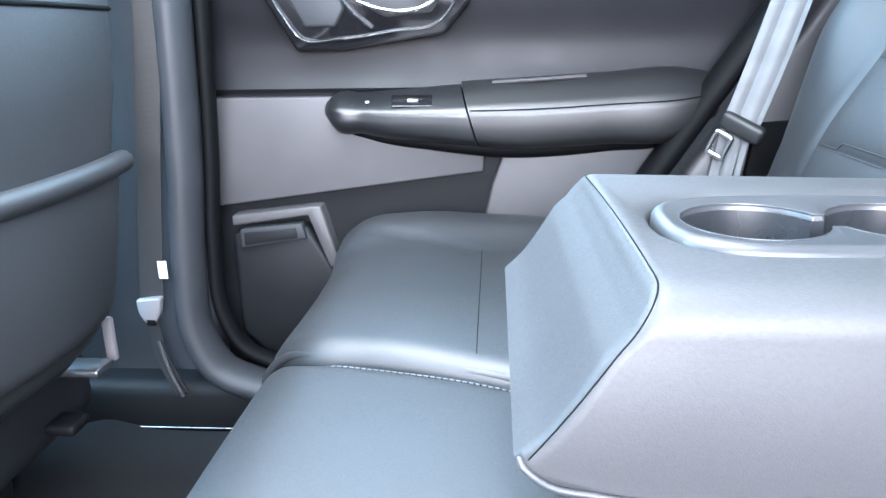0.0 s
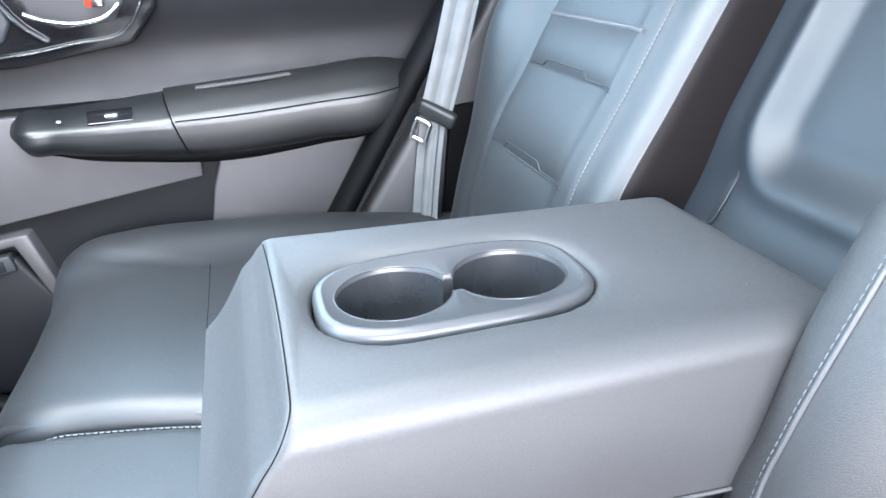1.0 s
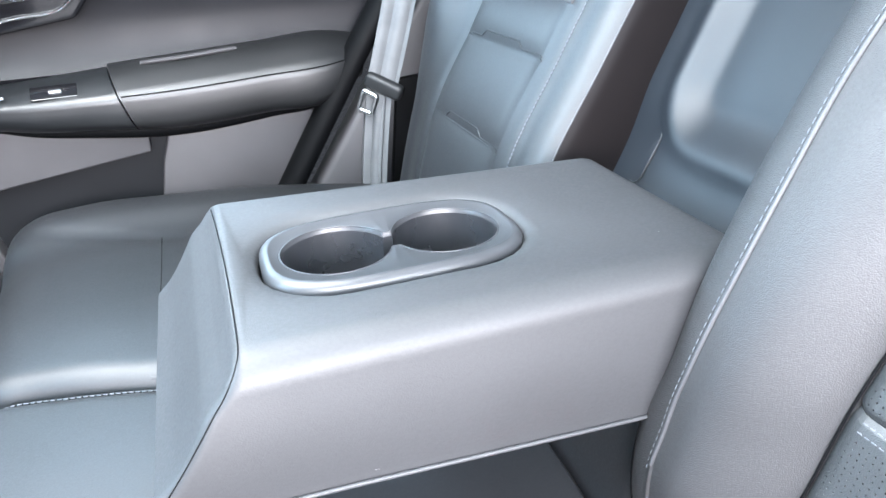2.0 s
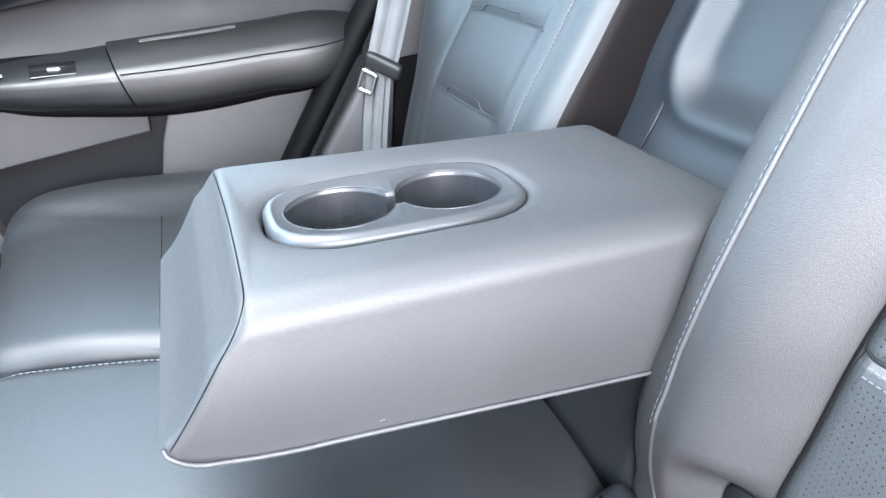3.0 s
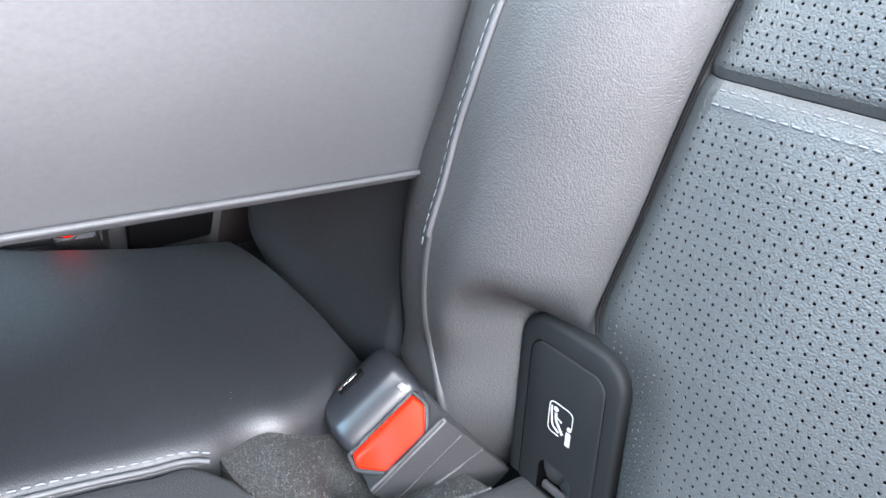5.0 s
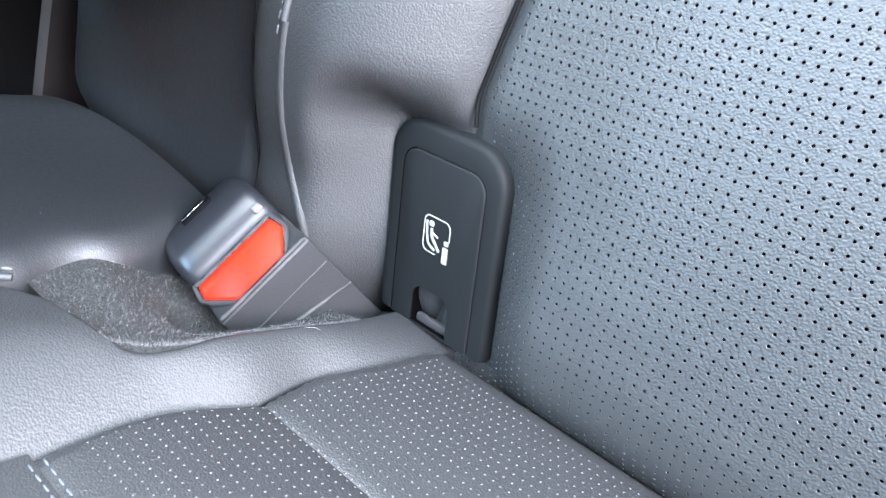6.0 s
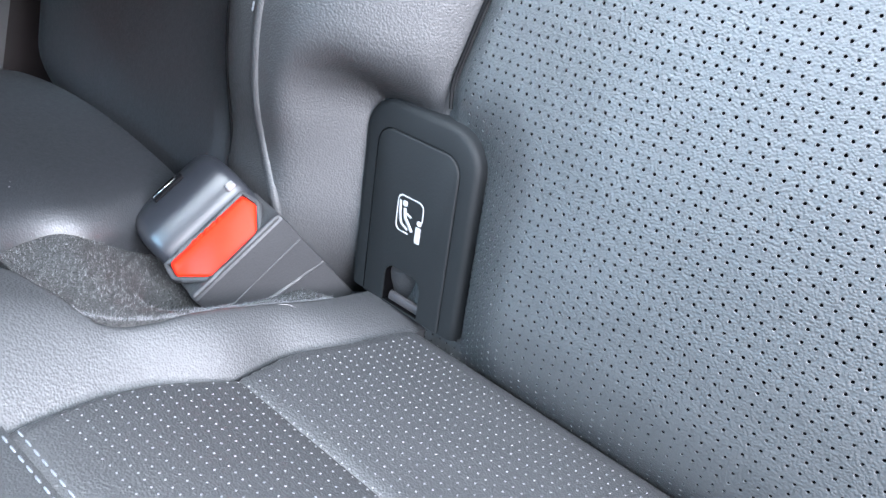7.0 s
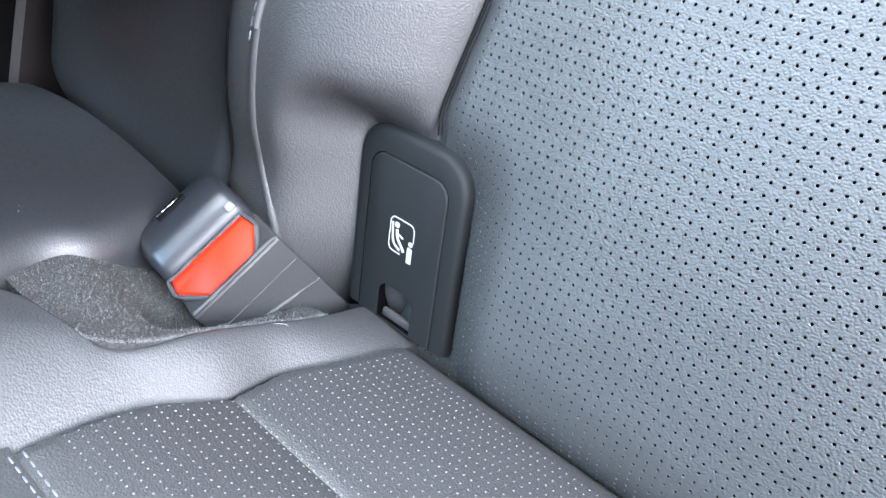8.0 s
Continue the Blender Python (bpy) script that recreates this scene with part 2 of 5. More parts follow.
def perforated(fn, size_u, size_v, pitch=0.00405, pitch_v=0.0042, r=0.00060, depths=(0.00001, 0.00008, 0.00055, 0.0016), margin=(0.004, 0.004, 0.004, 0.004), flip=1, mask=None):
    """A skin with rows of punched holes over fn(u, v), in metres along the skin. margin: unpunched at u0, u1, v0, v1."""
    ni, nj = int(size_u / pitch), int(size_v / pitch_v)
    w, h = size_u / ni, size_v / nj
    iu, jv = [a.ravel() for a in np.meshgrid(np.arange(ni), np.arange(nj), indexing="ij")]
    cu, cv = iu * w, jv * h
    su = np.array([0, .5, 1, 1, 1, .5, 0, 0]) * w
    sv = np.array([0, 0, 0, .5, 1, 1, 1, .5]) * h
    ang = np.arctan2(sv - h / 2, su - w / 2)
    ring = [(np.cos(ang) * k, np.sin(ang) * k) for k in (r * 1.3, r, r * 0.92, r * 0.85)]
    rng = np.random.default_rng(5)
    mu, mv = cu + w / 2 + rng.normal(0, 0.00010, len(cu)), cv + h / 2 + rng.normal(0, 0.00010, len(cu))
    open_ = (mu > margin[0]) & (mu < size_u - margin[1]) & (mv > margin[2]) & (mv < size_v - margin[3])
    if mask is not None:
        open_ &= mask(mu, mv)

    def place(u, v, d):
        e = 2e-4
        p = np.stack(np.broadcast_arrays(*fn(u, v)), -1)
        a = np.stack(np.broadcast_arrays(*fn(u + e, v)), -1) - p
        b = np.stack(np.broadcast_arrays(*fn(u, v + e)), -1) - p
        n = np.cross(a, b)
        n /= np.linalg.norm(n, axis=-1, keepdims=True) + 1e-12
        return p - flip * n * d
    verts, faces, slots = [], [], []
    key = {}
    layers = [place(cu[:, None] + su, cv[:, None] + sv, 0.0)]
    for k, (du, dv) in enumerate(ring):
        layers.append(place(mu[:, None] + du, mv[:, None] + dv, depths[k]))
    qu, qv = np.round((cu[:, None] + su) / (w / 2)).astype(int), np.round((cv[:, None] + sv) / (h / 2)).astype(int)
    for c in range(len(cu)):
        ids = []
        for k in range(8):
            kk = (qu[c, k], qv[c, k])
            if kk not in key:
                key[kk] = len(verts)
                verts.append(layers[0][c, k])
            ids.append(key[kk])
        if not open_[c]:
            faces.append(tuple(ids))
            slots.append(0)
            continue
        prev = ids
        for k in range(1, 5):
            cur = list(range(len(verts), len(verts) + 8))
            verts.extend(layers[k][c])
            for a in range(8):
                b = (a + 1) % 8
                faces.append((prev[a], prev[b], cur[b], cur[a]))
                slots.append((0, 0, 0, 1, 2)[k])
            prev = cur
        faces.append(tuple(prev))
        slots.append(2)
    if flip < 0:
        faces = [tuple(reversed(f)) for f in faces]
    return raw(verts, faces, 9, slots)


def resample(pts, d):
    p = np.array(pts, float)
    s = np.concatenate([[0], np.cumsum(np.linalg.norm(np.diff(p, axis=0), axis=1))])
    n = max(2, int(round(s[-1] / d)) + 1)
    q = np.linspace(0, s[-1], n)
    return np.stack([np.interp(q, s, p[:, k]) for k in range(3)], -1)


def smooth_line(pts, n=60):
    p = np.array(pts, float)
    s = np.concatenate([[0], np.cumsum(np.linalg.norm(np.diff(p, axis=0), axis=1))])
    q = np.linspace(0, s[-1], n)
    return np.stack([curve(s, p[:, k])(q) for k in range(3)], -1)


def tube(pts, r, sides=8, closed=False, flat=1.0, up=(0, 0, 1)):
    p = np.array(pts, float)
    t = np.gradient(p, axis=0)
    if closed:
        t = np.roll(p, -1, 0) - np.roll(p, 1, 0)
    t /= np.linalg.norm(t, axis=1, keepdims=True) + 1e-12
    up = np.array(up, float)
    a = np.cross(t, up)
    bad = np.linalg.norm(a, axis=1) < 0.2
    a[bad] = np.cross(t[bad], (1.0, 0.2, 0))
    a /= np.linalg.norm(a, axis=1, keepdims=True)
    b = np.cross(a, t)
    ang = np.linspace(0, 2 * np.pi, sides, endpoint=False)
    loops = p[:, None] + r * (a[:, None] * np.cos(ang)[None, :, None] + flat * b[:, None] * np.sin(ang)[None, :, None])
    if closed:
        loops = np.concatenate([loops, loops[:1]])
    return loft(loops, not closed, True, 60)


def stitches(pts, length=0.0042, gap=0.0016, r=0.00055, lift=(0, 0, 0)):
    """A row of short, slightly slanted thread stitches along a line."""
    p = resample(pts, length + gap) + np.array(lift)
    t = np.gradient(p, axis=0)
    t /= np.linalg.norm(t, axis=1, keepdims=True)
    verts, faces = [], []
    for q, d in zip(p, t):
        a = np.cross(d, (0.31, 0.2, 0.93))
        a /= np.linalg.norm(a)
        b = np.cross(a, d)
        o = len(verts)
        for s, k in ((-0.5, 0.45), (-0.3, 1.0), (0.3, 1.0), (0.5, 0.45)):
            for c in range(6):
                g = c * np.pi / 3
                verts.append(q + d * s * length + r * k * (a * np.cos(g) + b * np.sin(g)))
        for i in range(3):
            for c in range(6):
                e = (c + 1) % 6
                faces.append((o + i * 6 + c, o + i * 6 + e, o + i * 6 + 6 + e, o + i * 6 + 6 + c))
        faces.append(tuple(o + c for c in range(5, -1, -1)))
        faces.append(tuple(o + 18 + c for c in range(6)))
    return raw(verts, faces, 60)


def outline(x0, x1, y0, y1, r, k=10, m=6):
    """A rounded rectangle as a loop of points, with equal counts for every size."""
    pts = []
    for cx, cy, a0, nx, ny in ((x1 - r, y0 + r, -90, x1, y1), (x1 - r, y1 - r, 0, 0, 0), (x0 + r, y1 - r, 90, 0, 0), (x0 + r, y0 + r, 180, 0, 0)):
        for i in range(m + 1):
            a = radians(a0 + 90 * i / m)
            pts.append((cx + r * math.cos(a), cy + r * math.sin(a)))
    full = []
    n = m + 1
    for s in range(4):
        full += pts[s * n:(s + 1) * n]
        a, b = pts[(s + 1) * n - 1], pts[((s + 1) % 4) * n]
        for i in range(1, k):
            full.append((a[0] + (b[0] - a[0]) * i / k, a[1] + (b[1] - a[1]) * i / k))
    return np.array(full)


def box(cx, cy, cz, sx, sy, sz, r=0.004, seg=3, m=None):
    bm = bmesh.new()
    bmesh.ops.create_cube(bm, size=1, matrix=Matrix.Translation((cx, cy, cz)) @ Matrix.Diagonal((sx, sy, sz, 1)))
    if r:
        bmesh.ops.bevel(bm, geom=bm.edges[:], offset=r, segments=seg, profile=0.5, affect="EDGES")
    if m is not None:
        bm.transform(m)
    return bm


def slab(poly, y0, y1, r=0.004, seg=3, m=None):
    """A plate with the outline poly in x and z, from y0 to y1, with rounded edges."""
    bm = bmesh.new()
    lo = [bm.verts.new((x, y0, z)) for x, z in poly]
    hi = [bm.verts.new((x, y1, z)) for x, z in poly]
    n = len(poly)
    bm.faces.new(lo)
    bm.faces.new(hi[::-1])
    for i in range(n):
        bm.faces.new((lo[i], hi[i], hi[(i + 1) % n], lo[(i + 1) % n]))
    bmesh.ops.recalc_face_normals(bm, faces=bm.faces)
    if r:
        bmesh.ops.bevel(bm, geom=bm.edges[:], offset=r, segments=seg, profile=0.5, affect="EDGES")
    if m is not None:
        bm.transform(m)
    return bm


# ---- cabin shell ----
def structure(name, bm, mat, label=""):
    ob = part(name, bm, mat, None, label)
    return tagged(ob, kind="structure")


gr = bmesh.new()
bmesh.ops.create_grid(gr, x_segments=2, y_segments=2, size=400, matrix=Matrix.Translation((0, 0, -0.35)))
structure("ground", gr, ASPHALT, "dark grey asphalt outside the car")
structure("floor", box(-0.55, 0.42, 0.105, 2.3, 1.5, 0.05, 0.01), FLOOR_CARPET, "black carpeted cabin floor")
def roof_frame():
    """The roof lining as one board with an opening added for the fill lamp."""
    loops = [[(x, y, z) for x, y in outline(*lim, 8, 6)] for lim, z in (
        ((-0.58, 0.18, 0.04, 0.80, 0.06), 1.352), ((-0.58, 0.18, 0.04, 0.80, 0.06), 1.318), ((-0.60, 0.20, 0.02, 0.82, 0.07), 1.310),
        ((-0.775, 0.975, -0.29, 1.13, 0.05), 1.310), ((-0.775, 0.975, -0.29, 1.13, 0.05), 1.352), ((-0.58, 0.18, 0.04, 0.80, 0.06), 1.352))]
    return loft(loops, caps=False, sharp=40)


structure("ceiling", roof_frame(), HEADLINER, "grey fabric headliner with an opening added for a fill lamp")
structure("wall_rear", box(0.93, 0.42, 0.64, 0.06, 1.56, 0.78, 0.02), PLASTIC, "dark trim behind the rear seats")
structure("wall_front", box(-1.5, 0.42, 0.55, 0.12, 1.56, 0.72, 0.05), PLASTIC, "black dashboard and bulkhead")
structure("sill_near", box(-0.3, -0.33, 0.12, 2.0, 0.10, 0.16, 0.03), PLASTIC, "black plastic door sill")
structure("sill_far", box(-0.3, 1.16, 0.12, 2.0, 0.14, 0.14, 0.03), PLASTIC, "black plastic door sill")
for n, y in (("near", -0.34), ("far", 1.19)):
    structure("pillar_front_" + n, box(-0.60 if n == "near" else -0.62, y, 0.75, 0.16, 0.09, 1.2, 0.03), PILLAR, "grey pillar trim")
    structure("pillar_rear_" + n, box(0.70, y, 0.75, 0.44, 0.09, 1.2, 0.03), PILLAR, "grey pillar trim")
    structure("roof_rail_" + n, box(-0.2, y, 1.31, 2.3, 0.10, 0.09, 0.03), HEADLINER, "grey roof rail trim")
# Near door is unseen, added to keep light to the rear door opening.
structure("wall_front_door_near", box(-1.07, -0.35, 0.52, 0.78, 0.08, 0.80, 0.03), DOOR_SKIN, "dark front door trim")
structure("wall_front_door_far", box(-1.07, 1.20, 0.52, 0.74, 0.08, 0.80, 0.03), DOOR_SKIN, "dark front door trim")

# ---- rear bench cushion ----
th = np.radians(np.linspace(0, 90, 12))
PX = np.concatenate([np.linspace(0.42, 0.2125, 46), np.linspace(0.2115, 0.19, 14), np.linspace(0.18, -0.12, 26), -0.125 - 0.085 * np.sin(th), [-0.208, -0.203, -0.195, -0.185]])
PD = np.concatenate([np.zeros(86), 0.065 * (1 - np.cos(th)), [0.10, 0.17, 0.24, 0.31]])
z_mid = curve([-0.25, -0.10, 0.10, 0.20, 0.244, 0.30, 0.34, 0.42], [0.452, 0.456, 0.453, 0.4435, 0.4375, 0.429, 0.423, 0.412])
z_seat = curve([-0.25, -0.10, 0.05, 0.15, 0.21, 0.25, 0.28, 0.31, 0.33, 0.36, 0.42], [0.440, 0.442, 0.432, 0.4235, 0.418, 0.4135, 0.4105, 0.407, 0.405, 0.4025, 0.395])
z_rim = curve([-0.25, 0.10, 0.20, 0.235, 0.25, 0.28, 0.31, 0.34, 0.37, 0.42], [0.450, 0.449, 0.4405, 0.4355, 0.4325, 0.4265, 0.4205, 0.4125, 0.4035, 0.395])
rim_w = curve([-0.25, 0.18, 0.23, 0.26, 0.29, 0.34, 0.42], [0.055, 0.052, 0.042, 0.030, 0.022, 0.022, 0.030])
y_in = curve([-0.25, 0.10, 0.16, 0.21, 0.226, 0.252, 0.281, 0.307, 0.331, 0.362, 0.42], [0.222, 0.218, 0.213, 0.2095, 0.208, 0.2046, 0.1948, 0.1940, 0.187, 0.182, 0.176])
y_rim = curve([-0.25, 0.10, 0.18, 0.21, 0.235, 0.2425, 0.2465, 0.252, 0.2635, 0.2852, 0.309, 0.337, 0.37, 0.42], [0.296, 0.296, 0.2885, 0.2835, 0.274, 0.258, 0.236, 0.228, 0.222, 0.2193, 0.2156, 0.2124, 0.2155, 0.216])
y_mid = curve([-0.25, 0.10, 0.18, 0.21, 0.24, 0.252, 0.264, 0.275, 0.29, 0.31, 0.36, 0.42], [0.297, 0.297, 0.2895, 0.2845, 0.2835, 0.2875, 0.2885, 0.286, 0.288, 0.295, 0.302, 0.302])
crease = curve([-0.25, -0.19, -0.15, -0.10, 0.016, 0.05, 0.15, 0.21, 0.26, 0.34, 0.42], [0.70, 0.68, 0.652, 0.641, 0.612, 0.600, 0.572, 0.538, 0.520, 0.512, 0.505])
crease_far = curve([-0.25, -0.19, -0.15, -0.10, 0.016, 0.05, 0.15, 0.42], [0.70, 0.68, 0.652, 0.641, 0.612, 0.602, 0.588, 0.580])

bench = thing("rear_bench_cushion", (0.1, 0.2, 0.1), "charcoal leather bench seat cushion with perforated centre and pale stitching", "seat")


def prof(pz, i):
    return pz(PX[i]) - PD[i]


def mid_cushion():
    rows = []
    for i in range(len(PX)):
        a, b = float(y_mid(PX[i])), float(crease(PX[i])) - 0.006
        ys = a + (b - a) * (0.5 - 0.5 * np.cos(np.linspace(0, np.pi, 41)))
        puff = (0.004 + 0.010 * float(step(PX[i], 0.16, 0.26))) * np.sin(np.pi * (ys - a) / (b - a)) ** 0.8
        z = prof(z_mid, i) - 0.03 * float(step(PX[i], 0.336, 0.356)) + puff - roll(ys - a, 0.012) - roll(b - ys, 0.022)
        x = PX[i] + (roll(ys - a, 0.012) + roll(b - ys, 0.022)) * step(PD[i], 0.0, 0.06) * 0.8
        rows.append(np.stack([x, ys, z], -1))
    return pad(rows, (0, 0, -0.07))


def rim_bolster():
    rows = []
    for i in range(len(PX)):
        if PX[i] > 0.40:
            continue
        x0 = PX[i]
        a, b = float(y_in(x0)), float(y_rim(x0))
        s = np.linspace(0, 1, 25)
        ys = a + (b - a) * s
        top, lo = float(z_rim(x0)), float(z_seat(x0)) - 0.004
        rise = np.clip((ys - a) / float(rim_w(x0)), 0, 1)
        z = lo + (top - lo) * np.sin(np.pi / 2 * rise) ** 0.9 - roll((1 - s) * (b - a), 0.006) - PD[i]
        rows.append(np.stack([np.full(25, x0), ys, z], -1))
    return pad(rows, (0, 0, -0.06))


part("centre_cushion", mid_cushion(), LEATHER_SMOOTH, bench, "smooth charcoal leather centre section")
part("inner_bolster", rim_bolster(), LEATHER, bench, "grained leather bolster beside the buckle pocket")


def perf_piece(x0, x1, margin, tail=0.0015, head=0.0045):
    span_y = 0.40

    def fn(u, v):
        x = x0 + v
        z = z_seat(x) - fold(v, 0.007, 0.8 * head) - (roll((x1 - x0) - v, tail) if tail > 0.005 else fold((x1 - x0) - v, 0.006, tail)) + 0.0035 * np.sin(np.pi * v / (x1 - x0)) - roll(u, 0.006)
        return x, y_in(x) - u, z
    return perforated(fn, span_y, x1 - x0, 0.0034, 0.0042, r=0.00034, depths=(0.00001, 0.00005, 0.00026, 0.00030), margin=margin, flip=-1)


part("perforated_rear_panel", perf_piece(0.2806, 0.372, (0.006, 0.02, 0.0012, 0.0125), 0.012, 0.0018), [LEATHER_PERF_DIM, HOLE_PALE, HOLE_PALE], bench, "perforated charcoal leather panel")
part("perforated_front_panel", perf_piece(0.2112, 0.2828, (0.005, 0.02, 0.0135, 0.0012), 0.0012, 0.0010), [LEATHER_PERF_DIM, HOLE_PALE, HOLE_PALE], bench, "perforated charcoal leather panel")


def front_panel():
    rows = []
    for i in range(len(PX)):
        if PX[i] > 0.2120:
            continue
        ys = np.linspace(float(y_in(PX[i])), -0.24, 40)
        z = prof(z_seat, i) - roll(0.2120 - PX[i], 0.0008) - roll(ys + 0.24, 0.03)
        rows.append(np.stack([np.full(40, PX[i]), ys, z], -1))
    return pad(rows, (0, 0, -0.06))


part("front_panel", front_panel(), LEATHER, bench, "plain charcoal leather front of the seat")
core = np.array([[(x, y, 0.40 if x < 0.2 else 0.385) for y in np.linspace(-0.24, 0.655, 8)] for x in np.linspace(-0.16, 0.35, 8)])
part("foam_core", pad(core, (0, 0, -0.28)), PLASTIC, bench)
for k, xs in enumerate((0.2139, 0.2097)):
    ys = np.linspace(0.203, -0.20, 60)
    line = np.stack([np.full(60, xs), ys, z_seat(np.full(60, xs)) + 0.0004], -1)
    part("stitching", stitches(line, 0.0032, 0.0018, 0.00042), THREAD, bench, "pale grey double stitching")
xs = np.linspace(-0.17, 0.236, 80)
edge = np.stack([xs, (y_mid(xs) + y_rim(xs)) / 2 + 0.001, z_mid(xs) - 0.004 - np.interp(xs, [-0.17, -0.12], [0.012, 0])], -1)
part("piping", tube(edge + np.array((0, 0, 0.0012)), 0.0015), LIT_PIPING, bench, "leather piping toned pale as lit")
part("stitching", stitches(edge + np.array((0, 0.0042, 0.0030)), 0.0036, 0.0014, 0.0006), THREAD, bench)
edge = np.stack([xs, crease(xs) - 0.014, z_mid(xs) - 0.0045 - np.interp(xs, [-0.17, -0.12], [0.012, 0])], -1)
part("stitching", stitches(edge + np.array((0, -0.0004, 0.0020)), 0.0046, 0.0016, 0.0008), THREAD, bench)
# Black tube darkens the groove under the stitches, as shade would.
part("seam_shade", tube(edge + np.array((0, 0.0003, -0.0004)), 0.0022, 6), SEAL_AND_SHADE, bench, "black tube for the shaded seam under the stitches")
part("piping", tube(edge + np.array((0, 0.008, -0.006)), 0.003), PIPING, bench)

# carpet pocket round the buckle
def pocket(u, v):
    x = 0.2425 + 0.105 * u
    y0 = y_rim(x) - 0.0018
    y = y0 + (0.312 - y0) * v
    z = 0.4285 - 0.028 * step(x + 0.25 * (0.30 - y), 0.268, 0.320)
    z = z - 0.030 * np.exp(-((x - 0.2915) ** 2 + (y - 0.2500) ** 2) / 0.0085 ** 2)
    z = z + (z_rim(x) - 0.0026 - z) * (1 - step(v, 0.0, 0.30))
    return x, y, z


part("carpet_pocket", pad(grid(pocket, np.linspace(0, 1, 40), np.linspace(0, 1, 30)), (0, 0, -0.03)), CARPET, bench, "dark fuzzy carpet in the buckle pocket")

fz = random.Random(11)
fv, ff = [], []
for i in range(9000):
    u, v = fz.random(), fz.random()
    if i % 3 == 0:
        v = 0.02 * fz.random()
    x, y, z = (float(c) for c in pocket(u, v))
    dx, dy, dz = fz.gauss(0, 0.0007), fz.gauss(-0.0002, 0.0007), fz.uniform(0.0004, 0.0022)
    a = fz.uniform(0, math.pi)
    wx, wy = 0.00008 * math.cos(a), 0.00008 * math.sin(a)
    o = len(fv)
    fv += [(x - wx, y - wy, z - 0.0003), (x + wx, y + wy, z - 0.0003), (x + dx, y + dy, z + dz)]
    ff.append((o, o + 1, o + 2))
tagged(part("carpet_fuzz", raw(fv, ff, 0), FUZZ, bench, "loose grey carpet fibres"), kind="stuff")

# ---- far outboard cushion ----
far_seat = thing("rear_outboard_cushion", (0.1, 0.88, 0.1), "charcoal leather outboard seat cushion with raised side bolster and piping", "seat")


wave = curve([0.58, 0.66, 0.72, 0.80, 0.92, 1.00, 1.05, 1.10, 1.13], [0.006, 0.010, 0.010, 0.006, 0.004, 0.010, 0.029, 0.026, 0.004])


def far_cushion():
    rows = []
    for i in range(len(PX)):
        a, b = float(crease_far(PX[i])), 1.13
        ys = a + (b - a) * (0.5 - 0.5 * np.cos(np.linspace(0, np.pi, 61)))
        bulge = 0.0045 * math.exp(-((PX[i] + 0.06) / 0.06) ** 2)
        z = prof(z_mid, i) + wave(ys) + bulge - roll(ys - a, 0.026) - roll(b - ys, 0.05)
        groove2 = 0.005 * np.exp(-((ys - max(0.968, 1.03 - 0.4 * (PX[i] + 0.14))) / 0.005) ** 2)
        x = PX[i] + (roll(ys - a, 0.026) + 1.6 * roll(b - ys, 0.05)) * step(PD[i], 0.0, 0.06)
        rows.append(np.stack([x, ys, z - groove2], -1))
    return pad(rows, (0, 0, -0.07))


part("cushion", far_cushion(), LEATHER_SMOOTH, far_seat)
welt = np.array([(PX[i] - 0.003 * step(PD[i], 0, 0.05), crease_far(PX[i]) + 0.010, z_mid(PX[i]) - PD[i] - 0.0035) for i in range(60, len(PX) - 3)])
part("edge_welt", tube(smooth_line(welt, 90), 0.0055, 10, False, 1.0, (0, 1, 0)), LEATHER_SMOOTH, far_seat, "rolled leather welt along the edge")
part("foam_core", box(0.12, 0.89, 0.25, 0.60, 0.42, 0.30, 0.02), PLASTIC, far_seat)
xs = np.linspace(-0.14, 0.34, 60)
part("piping", tube(np.stack([xs, np.full(60, 1.058), z_mid(xs) + 0.0284 + 0.0045 * np.exp(-((xs + 0.06) / 0.06) ** 2)], -1), 0.0014), PIPING, far_seat, "thin piping on the side bolster")
ys = np.linspace(0.635, 0.972, 60)
part("cross_seam", tube(np.stack([np.full(60, 0.016), ys, z_mid(0.016) + wave(ys) + 0.0045 * math.exp(-1.6) - 0.0003], -1), 0.0007, 6), SEAL_AND_SHADE, far_seat, "dark seam across the cushion")

# ---- rear seat back, near part ----
x_back = curve([0.37, 0.395, 0.41, 0.43, 0.45, 0.48, 0.52, 0.56, 0.611, 0.66, 0.72, 0.80, 0.90, 1.0], [0.396, 0.3730, 0.3655, 0.3640, 0.3675, 0.3750, 0.3855, 0.396, 0.409, 0.427, 0.455, 0.498, 0.553, 0.61])
y_seam = curve([0.36, 0.47, 0.493, 0.506, 0.52, 0.547, 0.582, 0.607, 0.644, 0.694, 0.85, 1.0], [0.190, 0.190, 0.1910, 0.1950, 0.1945, 0.1918, 0.1895, 0.1875, 0.184, 0.175, 0.14, 0.12])
back = thing("rear_bench_squab", (0.45, 0.1, 0.38), "charcoal leather rear seat back with perforated centre panels", "seat")
arc_z = np.linspace(0.37, 1.0, 400)


def dent(y, z, near=0.027):
    """The hollow pressed into the seat back round the anchor cover."""
    d = np.hypot(np.maximum(np.maximum(0.168 - y, 0), np.maximum(y - 0.228, 0)), np.maximum(z - 0.488, 0))
    return 1 - step(d, -0.006, near)


